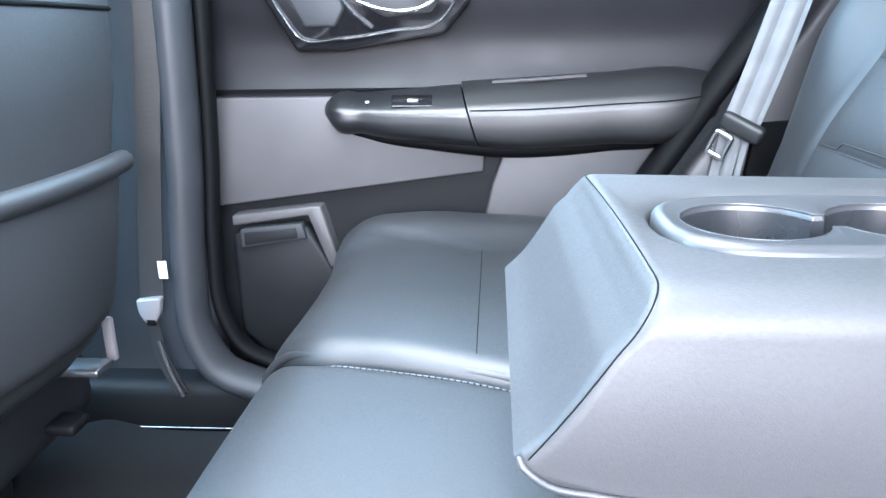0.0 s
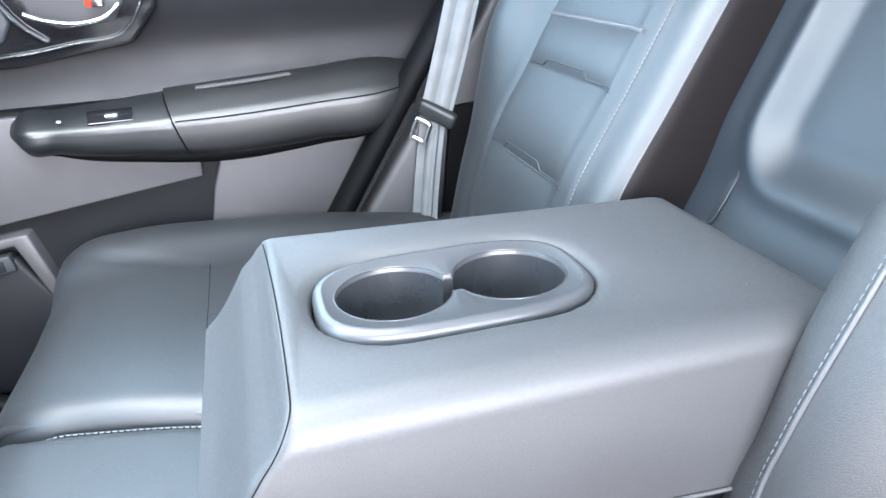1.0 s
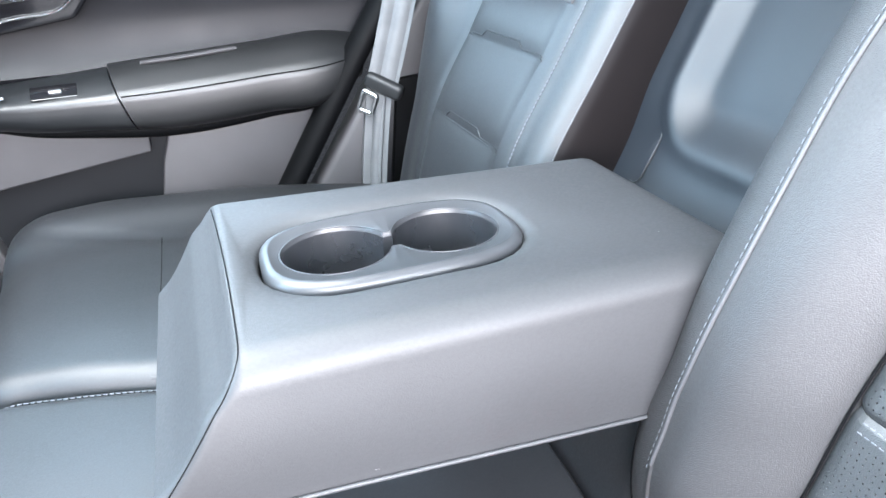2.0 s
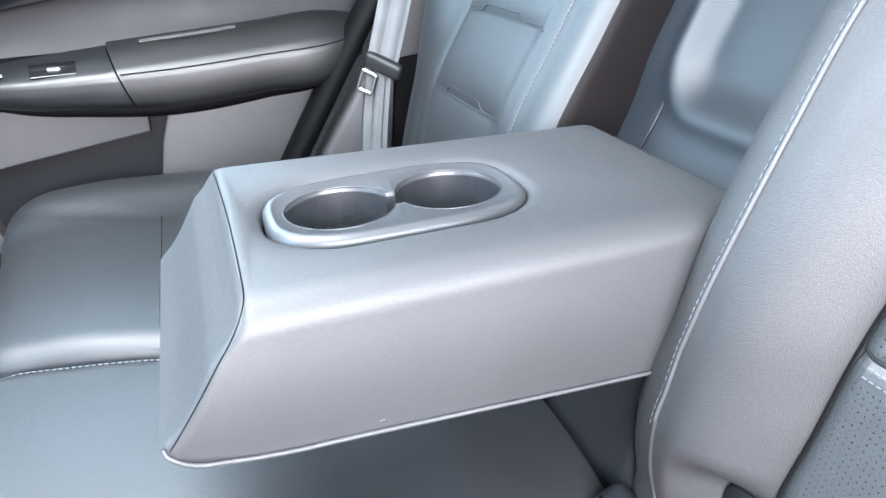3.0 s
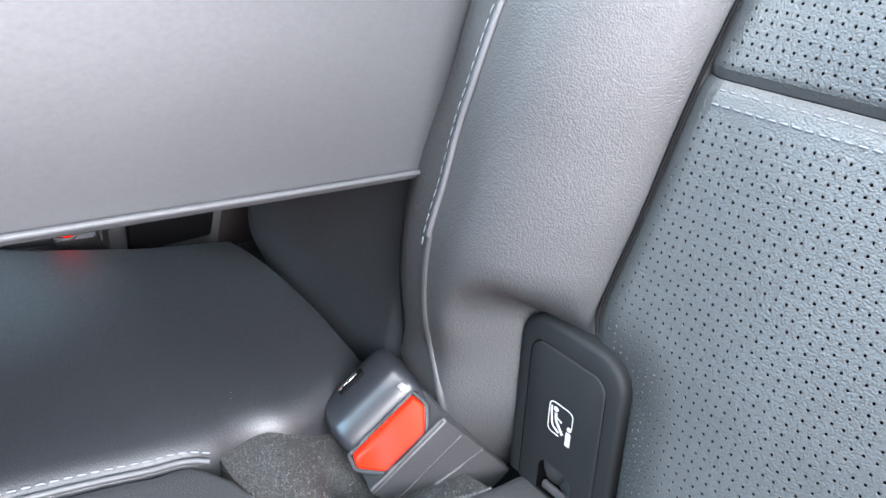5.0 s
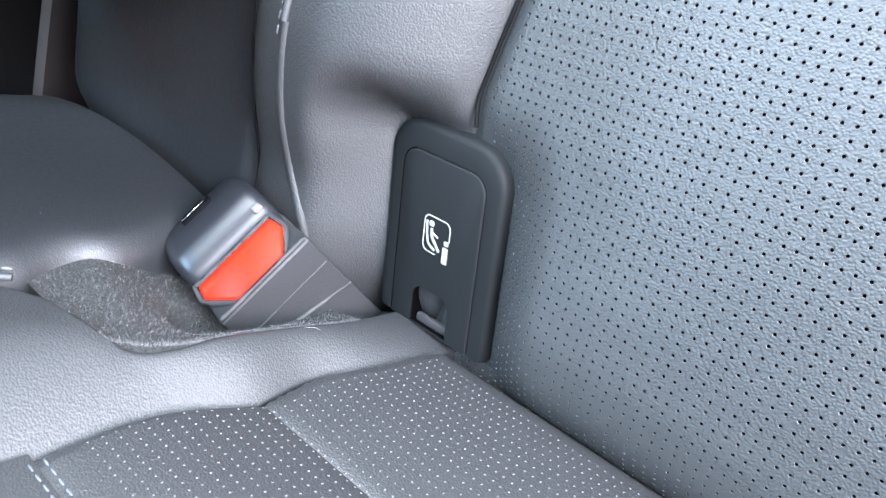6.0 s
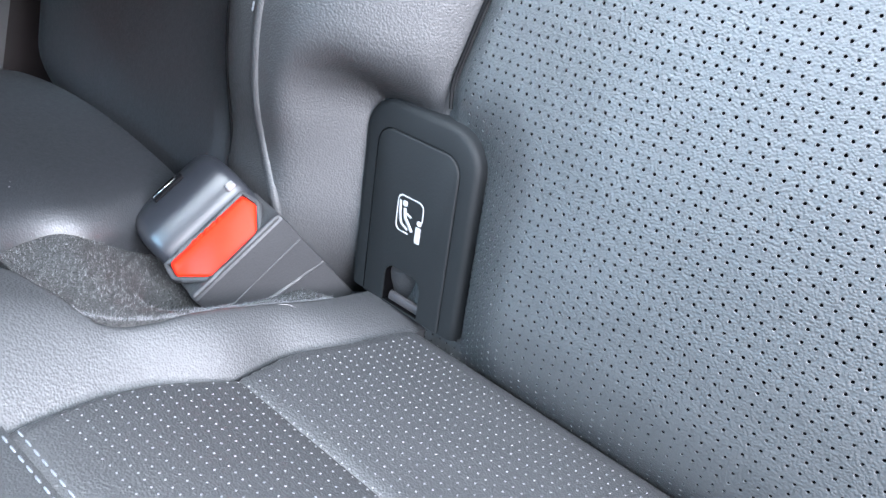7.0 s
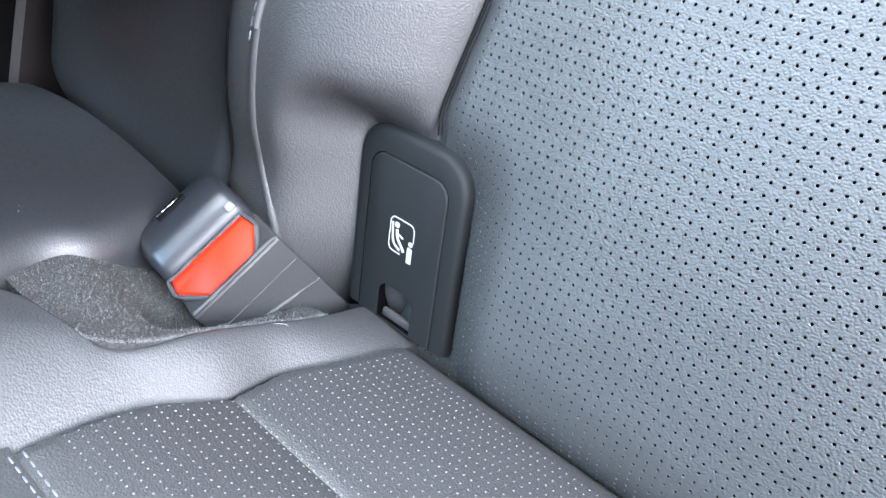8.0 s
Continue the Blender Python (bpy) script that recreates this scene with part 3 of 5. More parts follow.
def behind_cover(x, y, z):
    """Tucks the skin x just behind the face of the anchor cover where it meets its edge."""
    d = np.hypot(np.maximum(0.1825 + 0.115 * (z - 0.45) - y, 0), np.maximum(z - 0.4765, 0)) - 0.016
    d = np.maximum(d, 0)
    face = 0.3745 + 0.0873 * (z - 0.45) + 0.0066
    push = face - x
    push = 0.5 * (push + np.sqrt(push * push + 0.0015 ** 2))
    return x + push * np.clip(1 - d / 0.030, 0, 1) ** 2


arc_s = np.concatenate([[0], np.cumsum(np.hypot(np.diff(arc_z), np.diff(x_back(arc_z))))])


def perf_back(z0, z1, width, margin, puff):
    s0, s1 = np.interp([z0, z1], arc_z, arc_s)

    def fn(u, v):
        z = np.interp(s0 + v, arc_s, arc_z)
        y = 0.235 - u
        u = np.maximum(y_seam(z) - y, 0)
        e = np.minimum(np.abs(v) + 0.0, np.abs((s1 - s0) - v))
        x = x_back(z) + fold(e, 0.007, 0.003) + fold(u, 0.012) - puff * np.sin(np.pi * np.clip(v / (s1 - s0), 0, 1)) * step(u, 0, 0.08)
        return behind_cover(x, y, z) + 0.5 * np.maximum(y - y_seam(z), 0), y, z
    return perforated(fn, width, s1 - s0, margin=margin, flip=1, mask=lambda u, v: y_seam(np.interp(s0 + v, arc_s, arc_z)) - 0.235 + u > 0.006)


# Holes show a paler cut edge above a bottom coloured black as shade.
part("perforated_lower_panel", perf_back(0.385, 0.6098, 0.34, (0.006, 0.02, 0.004, 0.0125), 0.006), [LEATHER_PERF_LIT, HOLE_WALL, HOLE_SHADE], back, "perforated charcoal leather panel")
part("perforated_upper_panel", perf_back(0.6102, 0.76, 0.34, (0.006, 0.02, 0.006, 0.006), 0.010), [LEATHER_PERF_LIT, HOLE_WALL, HOLE_SHADE], back, "perforated charcoal leather panel")


def upper_plain(u, v):
    z = 0.762 + 0.25 * v
    return x_back(z), y_seam(z) - 0.34 * u, z


# Black tube in the seam valley stands for the shade there.
zs = np.linspace(0.497, 0.75, 70)
part("seam_shade", tube(np.stack([x_back(zs) + 0.0032, y_seam(zs) + 0.0004, zs], -1), 0.0009, 6, False, 1.0, (0, 1, 0)), SEAL_AND_SHADE, back, "black tube for the shaded seam beside the bolster")
part("upper_panel", pad(grid(upper_plain, np.linspace(0, 1, 20), np.linspace(0, 1, 20)), (0.06, 0, 0)), LEATHER, back)
for dz, dx in ((0.0018, -0.0008), (0.0068, -0.0006)):
    ys = np.linspace(0.176, -0.14, 70)
    z = 0.6085 - dz
    x = float(x_back(z)) + fold(np.full(70, dz), 0.007, 0.003) - 0.006 * np.sin(np.pi * (0.6085 - dz - 0.385) / 0.2235) * step(y_seam(z) - ys, 0, 0.08) + fold(y_seam(z) - ys, 0.012)
    part("stitching", stitches(np.stack([x + dx, ys, np.full(70, z)], -1), 0.0032, 0.0014, 0.00048), THREAD, back, "pale grey double stitching")

y_crest = curve([0.38, 0.40, 0.44, 0.46, 0.48, 0.50, 0.52, 0.55, 0.575, 0.60, 0.63, 0.67, 0.72, 0.78, 0.85, 1.0], [0.246, 0.248, 0.2535, 0.2645, 0.2675, 0.2685, 0.2680, 0.2655, 0.2640, 0.2605, 0.2578, 0.2553, 0.2550, 0.2565, 0.250, 0.24])
y_high = curve([0.38, 0.44, 0.46, 0.48, 0.50, 0.52, 0.55, 1.0], [0.016, 0.020, 0.022, 0.030, 0.036, 0.0405, 0.0425, 0.0415])
WALL = 0.289


def bolster_pts(z, n=26):
    """One level of the inner bolster, from the seam over the crest and round into the armrest bay."""
    a, c, xb = float(y_seam(z)), float(y_crest(z)), float(x_back(z))
    s = np.linspace(0, 1, n)
    ys = a + (c - a) * s
    hump = np.sin(np.pi / 2 * np.clip(s / 0.8, 0, 1))
    hump = hump * (1 - dent(ys, z))
    xs = xb - float(y_high(z)) * hump + fold(ys - a, 0.010) + 0.0130 * dent(ys, z, 0.028)
    k = np.radians(np.linspace(12, 90, 8))
    w = WALL + 0.006 - c
    ye = c + w * np.sin(k)
    deep = 0.007 + 0.019 * float(step(z, 0.555, 0.60))
    xe = xs[-1] + deep * (1 - np.cos(k))
    tail_x = np.linspace(xe[-1] + 0.012, max(0.53 + (z - 0.65) * 0.5, xe[-1] + 0.05), 5)
    return np.stack([np.concatenate([xs, xe, tail_x]), np.concatenate([ys, ye, np.full(5, WALL + 0.006)]), np.full(n + 13, z)], -1)


part("inner_bolster", pad([bolster_pts(z) for z in np.linspace(0.385, 1.0, 90)], (0.03, -0.004, 0)), LEATHER, back, "grained leather bolster beside the armrest")
zz = np.linspace(0.395, 0.99, 140)
crest = np.array([bolster_pts(z)[25] for z in zz])
# Crest piping: upper length toned paler as lit, lower length plain leather.
part("piping", tube(crest[zz > 0.52] + np.array((-0.0006, 0.0002, 0)), 0.0017, 8, False, 1.0, (0, 1, 0)), LIT_PIPING, back, "narrow piping along the bolster")
part("piping", tube(crest[zz < 0.525] + np.array((0.0010, 0.0002, 0)), 0.0024, 12, False, 1.0, (0, 1, 0)), LEATHER, back, "leather piping low on the bolster")
part("stitching", stitches(crest[zz > 0.515] + np.array((0.0002, 0.0044, 0)), 0.0042, 0.0018, 0.00055), THREAD, back, "pale stitching beside the piping")

zl = np.linspace(0.43, 0.56, 6)
part("wall_welt", tube(smooth_line([bolster_pts(z)[31] for z in zl], 50) + np.array((-0.0004, 0.0002, 0)), 0.0007, 6, False, 1.0, (0, 1, 0)), SEAL_AND_SHADE, back, "thin dark welt beside the armrest bay")


def lip(u, v):
    y = 0.2955 + 0.2265 * u
    z = 0.395 + 0.165 * v
    x = 0.3455 + 0.16 * (z - 0.41) + 0.05 * np.clip((0.445 - z) / 0.05, 0, 1) ** 2 * step(u, 0.5, 1.0)
    return x + roll(0.2265 * (1 - u), 0.05) + roll(0.165 * (1 - v), 0.02) + 0.003 * np.exp(-((u - 0.012) / 0.012) ** 2), y, z


part("centre_lower_pad", pad(grid(lip, np.linspace(0, 1, 50), np.linspace(0, 1, 30)), (0.10, 0, 0.0)), LEATHER_SMOOTH, back, "smooth leather pad below the armrest")


def bay(u, v):
    y = 0.293 + 0.268 * u
    z = 0.50 + 0.52 * v
    x = 0.497 + 0.50 * (z - 0.647)
    ax, az = np.maximum(np.maximum(0.375 - y, y - 0.465), 0), np.maximum(0.715 - z, 0)
    d = 0.045 - np.hypot(ax, az)
    x = x + 0.008 * (1 - step(z, 0.640, 0.715))
    return x + 0.016 * step(d, -0.012, 0.026) - 0.003 * np.exp(-((d + 0.012) / 0.010) ** 2), y, z


part("armrest_bay", pad(grid(bay, np.linspace(0, 1, 70), np.linspace(0, 1, 90)), (0.04, 0, 0)), SHELL, back, "smooth moulded shell behind the folded armrest")
part("outer_bolster", pad(grid(lambda u, v: (x_back(0.385 + 0.615 * v) - 0.03 * np.sin(np.pi * u), y_seam(0.385 + 0.615 * v) - 0.34 - 0.09 * u, 0.385 + 0.615 * v), np.linspace(0, 1, 12), np.linspace(0, 1, 40)), (0.06, 0, 0)), LEATHER, back)
rear_core = np.array([[(0.43 + 0.55 * max(z - 0.5, -0.04), y, z) for y in np.linspace(-0.25, 0.17, 5)] for z in np.linspace(0.30, 1.0, 10)])
part("seat_back_core", pad(rear_core, (0.16, 0, 0)), PLASTIC, back)
tabm = Matrix.Translation((0.506, 0.533, 0.640)) @ Euler((0, radians(26), radians(-8))).to_matrix().to_4x4()
tab = part("latch_cover", box(0, 0, 0, 0.006, 0.040, 0.056, 0.0025, 2, tabm), SHELL, back, "small rounded latch cover")
o = outline(-0.020, 0.020, -0.028, 0.028, 0.010)
part("latch_edge", tube([tabm @ Vector((-0.0034, p[0], p[1])) for p in o], 0.0007, 6, True, 1.0, (1, 0, 0)), PIPING, tab)

# ---- rear seat back, far part ----
x_far = curve([0.36, 0.43, 0.50, 0.56, 0.627, 0.72, 0.80, 0.90, 1.0], [0.330, 0.345, 0.361, 0.376, 0.397, 0.449, 0.494, 0.549, 0.604])
far_back = thing("rear_bench_squab", (0.45, 0.8, 0.38), "charcoal leather outboard rear seat back with embossed horizontal lines", "seat")


PANELS = (0.48, 0.625, 0.719, 0.776, 0.90)


def pillow(z):
    """The padding of the far seat back between its cross seams."""
    for a, b in zip(PANELS, PANELS[1:]):
        if a <= z < b:
            return 0.0065 * math.sin(math.pi * (z - a) / (b - a)) ** 0.7
    return 0.0


def far_pts(z):
    xb = float(x_far(z))
    k = np.radians(np.linspace(90, 0, 8))
    ye = 0.560 + 0.034 - 0.034 * np.sin(k)
    xe = xb + 0.004 + 0.030 - 0.030 * np.cos(k)
    tail = np.linspace(max(0.53 + (z - 0.65) * 0.5, xb + 0.10), xb + 0.040, 5)
    ys = np.linspace(0.600, 1.022, 60)
    side = 0.004 - 0.012 * step(ys, 0.60, 0.64) + 0.010 * step(ys, 0.62, 0.66) - (-0.012 + 0.046 * float(step(z, 0.60, 0.78))) * step(ys, 0.87, 0.95) + roll(1.022 - ys, 0.06)
    seam = 0.004 * np.exp(-((ys - 0.63) / 0.004) ** 2) + 0.004 * np.exp(-((ys - 0.866) / 0.005) ** 2)
    return np.stack([np.concatenate([tail, xe, xb + side + seam - pillow(z) * step(ys, 0.634, 0.665) * step(0.866 - ys, 0.0, 0.035)]), np.concatenate([np.full(5, 0.560), ye, ys]), np.full(73, z)], -1)


part("backrest", pad([far_pts(z)[7:] for z in np.linspace(0.385, 1.0, 180)], (0.05, 0.004, 0)), LEATHER_SMOOTH, far_back)
part("inner_side", pad([far_pts(z)[:8] for z in np.linspace(0.385, 1.0, 60)], (0.012, 0.03, 0)), SIDE_BROWN, far_back, "dark brown side trim beside the armrest bay")
part("seat_back_core", pad(np.array([[(0.43 + 0.55 * max(z - 0.5, -0.04), y, z) for y in np.linspace(0.60, 1.04, 5)] for z in np.linspace(0.30, 1.0, 10)]), (0.16, 0, 0)), PLASTIC, far_back)
# Added black sheet, so the void below the bay reads as dark.
part("void_shade", box(0.352, 0.572, 0.470, 0.125, 0.010, 0.150, 0.003, 2), SEAL_AND_SHADE, far_back, "added black sheet for the shade below the armrest bay")
zz = np.linspace(0.55, 0.99, 100)
part("stitching", stitches(np.array([(float(np.interp(0.612, far_pts(z)[13:, 1], far_pts(z)[13:, 0])), 0.612, z) for z in zz]) + np.array((-0.001, 0, 0)), 0.0034, 0.0014, 0.0007), THREAD, far_back, "pale grey stitching")
part("seam", tube(np.array([far_pts(z)[7] for z in zz]) + np.array((-0.0002, 0, 0)), 0.0009), THREAD_DARK, far_back)


def far_at(y, z):
    p = far_pts(z)[13:]
    return float(np.interp(y, p[:, 1], p[:, 0]))


for z0 in (0.719, 0.625):
    pts = [(far_at(y, z0) + 0.0006, y, z0) for y in np.linspace(0.635, 0.855, 50)]
    part("embossed_line", tube(pts, 0.0015, 6), LEATHER_SMOOTH, far_back, "embossed line across the backrest")
    ridge = [(0.640, 0.0), (0.696, 0.0), (0.706, 0.0075), (0.800, 0.0075), (0.810, 0.0), (0.850, 0.0)]
    ridge = resample([(0, y, z0 + 0.003 + dz) for y, dz in ridge], 0.003)
    part("embossed_strip", tube([(far_at(p[1], p[2]) - 0.0001, p[1], p[2]) for p in ridge], 0.0010, 6), LEATHER_SMOOTH, far_back, "raised embossed line")
pts = [(far_at(y, 0.776) - 0.001, y, 0.776) for y in np.linspace(0.632, 0.86, 30)]
part("panel_seam", tube(pts, 0.0028, 6), THREAD_DARK, far_back, "dark seam between the panels")

# ---- folded centre armrest ----
arm = thing("centre_armrest", (0.26, 0.42, 0.55), "folded-down charcoal leather armrest with two cup holders", "armrest")
CUPX, CUPY = 0.2165, 0.4175


arm_base = curve([0.03, 0.043, 0.054, 0.08, 0.108, 0.14, 0.205, 0.30, 0.345, 0.45], [0.581, 0.577, 0.5705, 0.5650, 0.5615, 0.5600, 0.5562, 0.5502, 0.5476, 0.542])


def arm_front(z):
    """How far forward the sloping front face stands at a height."""
    return 0.0948 - 0.700 * (0.6564 - z)


def arm_loops():
    hole = outline(0.1205, 0.3120, 0.3555, 0.4790, 0.055)
    loops = []

    def add(o, z, bend=True):
        p = np.column_stack([o, np.broadcast_to(z, len(o))])
        if bend:
            side = np.clip((p[:, 1] - 0.42) / 0.13, 0, 1)
            p[:, 1] -= np.clip(p[:, 0] - 0.096, 0, 1) * 0.11 * side
        loops.append(p)
    add(hole, 0.630, False)
    add(hole, 0.6475, False)
    add(outline(0.1180, 0.3145, 0.3530, 0.4815, 0.056), 0.6515, False)
    add(outline(0.1125, 0.321, 0.347, 0.487, 0.052), 0.6545, False)
    top = outline(0.1040, 0.418, 0.3105, 0.533, 0.008)
    mid = outline(0.1125, 0.321, 0.347, 0.487, 0.052)
    for t in (0.4, 0.8, 1.0):
        add(mid + (top - mid) * t, 0.6555 + 0.0015 * t)
    for a in np.radians(np.linspace(10, 90, 9)):
        z = 0.657 - 0.019 * (1 - math.cos(a))
        s = math.sin(a)
        add(outline(min(0.1040 - 0.0085 * min(1, s * 1.6), arm_front(z) + 0.004), 0.418 + 0.022 * s, 0.3105 - 0.0220 * s, 0.533 + 0.024 * s, 0.008), z)
    for t in np.linspace(0.12, 1, 11):
        z0 = 0.638 + (0.5785 - 0.638) * t
        o = outline(arm_front(z0), 0.440, 0.2885 - 0.0026 * math.sin(math.pi * t), 0.557, 0.008)
        add(o, 0.638 + (arm_base(o[:, 0]) + 0.002 - 0.638) * t)
    o = outline(0.0455, 0.439, 0.2885, 0.555, 0.009)
    add(o, arm_base(o[:, 0]) - 0.003)
    o = outline(0.052, 0.436, 0.293, 0.549, 0.006)
    add(o, arm_base(o[:, 0]) - 0.0055)
    return loops


part("padded_body", loft(arm_loops(), caps="end", sharp=70), LEATHER_ARM, arm)
seam = [(0.1002 - 0.004 * ((y - 0.37) / 0.16) ** 2, y, 0.6574) for y in np.linspace(0.526, 0.312, 24)]
for a in np.radians(np.linspace(12, 90, 9)):
    z = 0.657 - 0.019 * (1 - math.cos(a))
    seam.append((max(arm_front(z) + 0.0045, 0.0865), 0.3105 - 0.0223 * math.sin(a), z + 0.0003))
for t in np.linspace(0.1, 0.97, 14):
    z = 0.638 + (0.5805 - 0.638) * t
    seam.append((arm_front(z) + 0.0035, 0.2881 - 0.0026 * math.sin(math.pi * t), z))
seam = resample(seam, 0.0015)
for k in range(2):
    seam[2:-2] = sum(seam[2 + d:len(seam) - 2 + d] for d in range(-2, 3)) / 5
part("front_seam", tube(seam, 0.0004, 6), SEAL_AND_SHADE, arm, "dark stitched seam")
low = smooth_line([(0.0425, 0.2915, 0.5812), (0.0438, 0.2885, 0.5785), (0.0480, 0.2874, 0.5748)] + [(x, 0.2872, float(arm_base(x))) for x in np.linspace(0.055, 0.43, 20)], 90)
part("lower_piping", tube(low, 0.0016, 8), LIT_PIPING, arm, "leather piping toned pale as lit")


def polar(n, shape):
    out = []
    for i in range(n):
        a = 2 * math.pi * i / n
        out.append((a, shape(a)))
    return out


def stadium(hx, hy, p=3.2):
    return lambda a: (abs(math.cos(a) / hx) ** p + abs(math.sin(a) / hy) ** p) ** (-1 / p)


def eight(c, r, waist):
    def f(a):
        best = waist / max(abs(math.sin(a)), 1e-6) if abs(math.sin(a)) > 0.5 else 0
        for s in (-c, c):
            b = s * math.cos(a)
            q = b * b - s * s + r * r
            if q > 0:
                best = max(best, b + math.sqrt(q))
        return best
    return f


N = 192


def ring_loop(shape, z):
    return [(CUPX + r * math.cos(a), CUPY + r * math.sin(a), z) for a, r in polar(N, shape)]


RIM = [(stadium(0.0938, 0.0592), 0.636), (stadium(0.0938, 0.0592), 0.6485), (stadium(0.0934, 0.0588), 0.6512), (stadium(0.0922, 0.0576), 0.6534), (stadium(0.0902, 0.0556), 0.6550), (stadium(0.0878, 0.0531), 0.6557),
       (stadium(0.0864, 0.0516), 0.6554), (stadium(0.0852, 0.0502), 0.6544), (eight(0.0405, 0.0409, 0.0143), 0.6540), (eight(0.0405, 0.0399, 0.0133), 0.6535), (eight(0.0405, 0.0392, 0.0127), 0.6517), (eight(0.0405, 0.0388, 0.0124), 0.6495)]
cup = part("cup_holder_ring", loft([ring_loop(f, z) for f, z in RIM], caps=False, sharp=60), RING, arm, "satin grey plastic cup holder surround")
part("cup_liner", loft([ring_loop(eight(0.0405, 0.0386, 0.0122), 0.6500), ring_loop(eight(0.0405, 0.0382, 0.0120), 0.640), ring_loop(eight(0.0403, 0.0366, 0.010), 0.600), ring_loop(eight(0.0400, 0.0350, 0.009), 0.578), ring_loop(eight(0.040, 0.0335, 0.009), 0.5755), ring_loop(eight(0.040, 0.010, 0.005), 0.5750)], caps="end", sharp=50), CUP, cup, "dark satin cup liner")
part("rim_bead", tube(ring_loop(eight(0.0405, 0.0397, 0.0133), 0.6535), 0.0007, 6, True), RING, cup)

# ---- child seat anchor cover ----
cn = Vector((-0.996, 0.0, 0.087)).normalized()
cu_ = (Vector((0, 0, 1)) - cn * cn.z).normalized()
cr = cu_.cross(cn).normalized()
C0 = Vector((0.3765, 0.200, 0.450))
AM = Matrix(((cr.x, cu_.x, cn.x, C0.x), (cr.y, cu_.y, cn.y, C0.y), (cr.z, cu_.z, cn.z, C0.z), (0, 0, 0, 1)))
cover = thing("anchor_cover", C0, "dark grey plastic child-seat anchor cover with a white symbol", "cover")


SKEW = -0.115


def on_cover(x, y, z):
    return AM @ Vector((x + SKEW * y, y, z))


def holed(outer, inner, z0, z1, edge, floor):
    """A plate with a rounded hole sunk into its face. outer and inner: w0, w1, h0, h1, corner radius."""
    loops = []
    w0, w1, h0, h1, r = outer
    for z, inset in ((z0, 0), (z1 - edge, 0), (z1 - edge * 0.3, edge * 0.3), (z1, edge)):
        o = outline(w0 + inset, w1 - inset, h0 + inset, h1 - inset, max(r - inset, 0.001))
        loops.append([on_cover(p[0], max(p[1], -0.047), z) for p in o])
    for z in (z1, floor):
        loops.append([on_cover(p[0], max(p[1], -0.0465), z) for p in outline(*inner)])
    return loft(loops, caps="end", sharp=50)


part("cover_frame", holed((-0.0292, 0.0338, -0.062, 0.0428, 0.016), (-0.0210, 0.0253, -0.061, 0.0313, 0.0085), -0.02, 0.002, 0.003, -0.019), COVER, cover)
lid = part("cover_lid", holed((-0.0205, 0.0248, -0.062, 0.0308, 0.008), (-0.0085, 0.0128, -0.0620, -0.0280, 0.0060), -0.018, 0.0026, 0.0010, -0.016), COVER, cover, "flush lid with a finger slot")
# Black lining stands for the shade inside the finger slot.
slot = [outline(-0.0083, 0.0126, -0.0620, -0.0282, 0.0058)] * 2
part("slot_shade", loft([[on_cover(p[0], max(p[1], -0.0463), z) for p in o] for o, z in zip(slot, (0.0019, -0.0155))], caps="end", sharp=50), SLOT_SHADE, lid, "finger slot inside, blackened to stand for its shade")
part("anchor_bar", box(0.0025, -0.0445, -0.0015, 0.0185, 0.0044, 0.0030, 0.0012, 2, AM @ Matrix.Translation((0.0048, 0, 0))), BOWL, cover, "dark steel anchor bar behind the slot")


def mark(name, w0, w1, h0, h1, r, rot=0):
    o = outline(w0, w1, h0, h1, r, 4, 4)
    cx, cy, a = (w0 + w1) / 2, (h0 + h1) / 2, radians(rot)
    turn = [(cx + (p[0] - cx) * math.cos(a) - (p[1] - cy) * math.sin(a), cy + (p[0] - cx) * math.sin(a) + (p[1] - cy) * math.cos(a)) for p in o]
    return part(name, loft([[on_cover(x, y, z) for x, y in turn] for z in (0.0022, 0.0029)]), PRINT, lid)


sym = outline(-0.0050, 0.0094, -0.0104, 0.0056, 0.0028, 6, 5)[8:-2]
part("symbol_frame", tube([on_cover(p[0], p[1], 0.0027) for p in sym], 0.00034, 6, False, 0.6, cn), PRINT, lid, "pale printed symbol frame")


def stroke(pts, r):
    return part("symbol_bar", tube([on_cover(x, y, 0.0027) for x, y, z in smooth_line([(x, y, 0) for x, y in pts], 14)], r, 8, False, 0.4, cn), PRINT, lid)


stroke([(-0.0037, 0.0030), (-0.0031, -0.0030), (-0.0021, -0.0066), (0.0018, -0.0088)], 0.00065)
stroke([(-0.0008, 0.0004), (-0.0001, -0.0036), (0.0022, -0.0062), (0.0042, -0.0086)], 0.00085)
stroke([(0.0000, -0.0016), (0.0032, -0.0026)], 0.00055)
mark("symbol_bar", -0.0022, 0.0004, 0.0012, 0.0036, 0.0008)
mark("symbol_bar", 0.0064, 0.0092, -0.0124, -0.0052, 0.0004)
mark("symbol_bar", 0.0068, 0.0092, -0.0044, -0.0022, 0.0009)

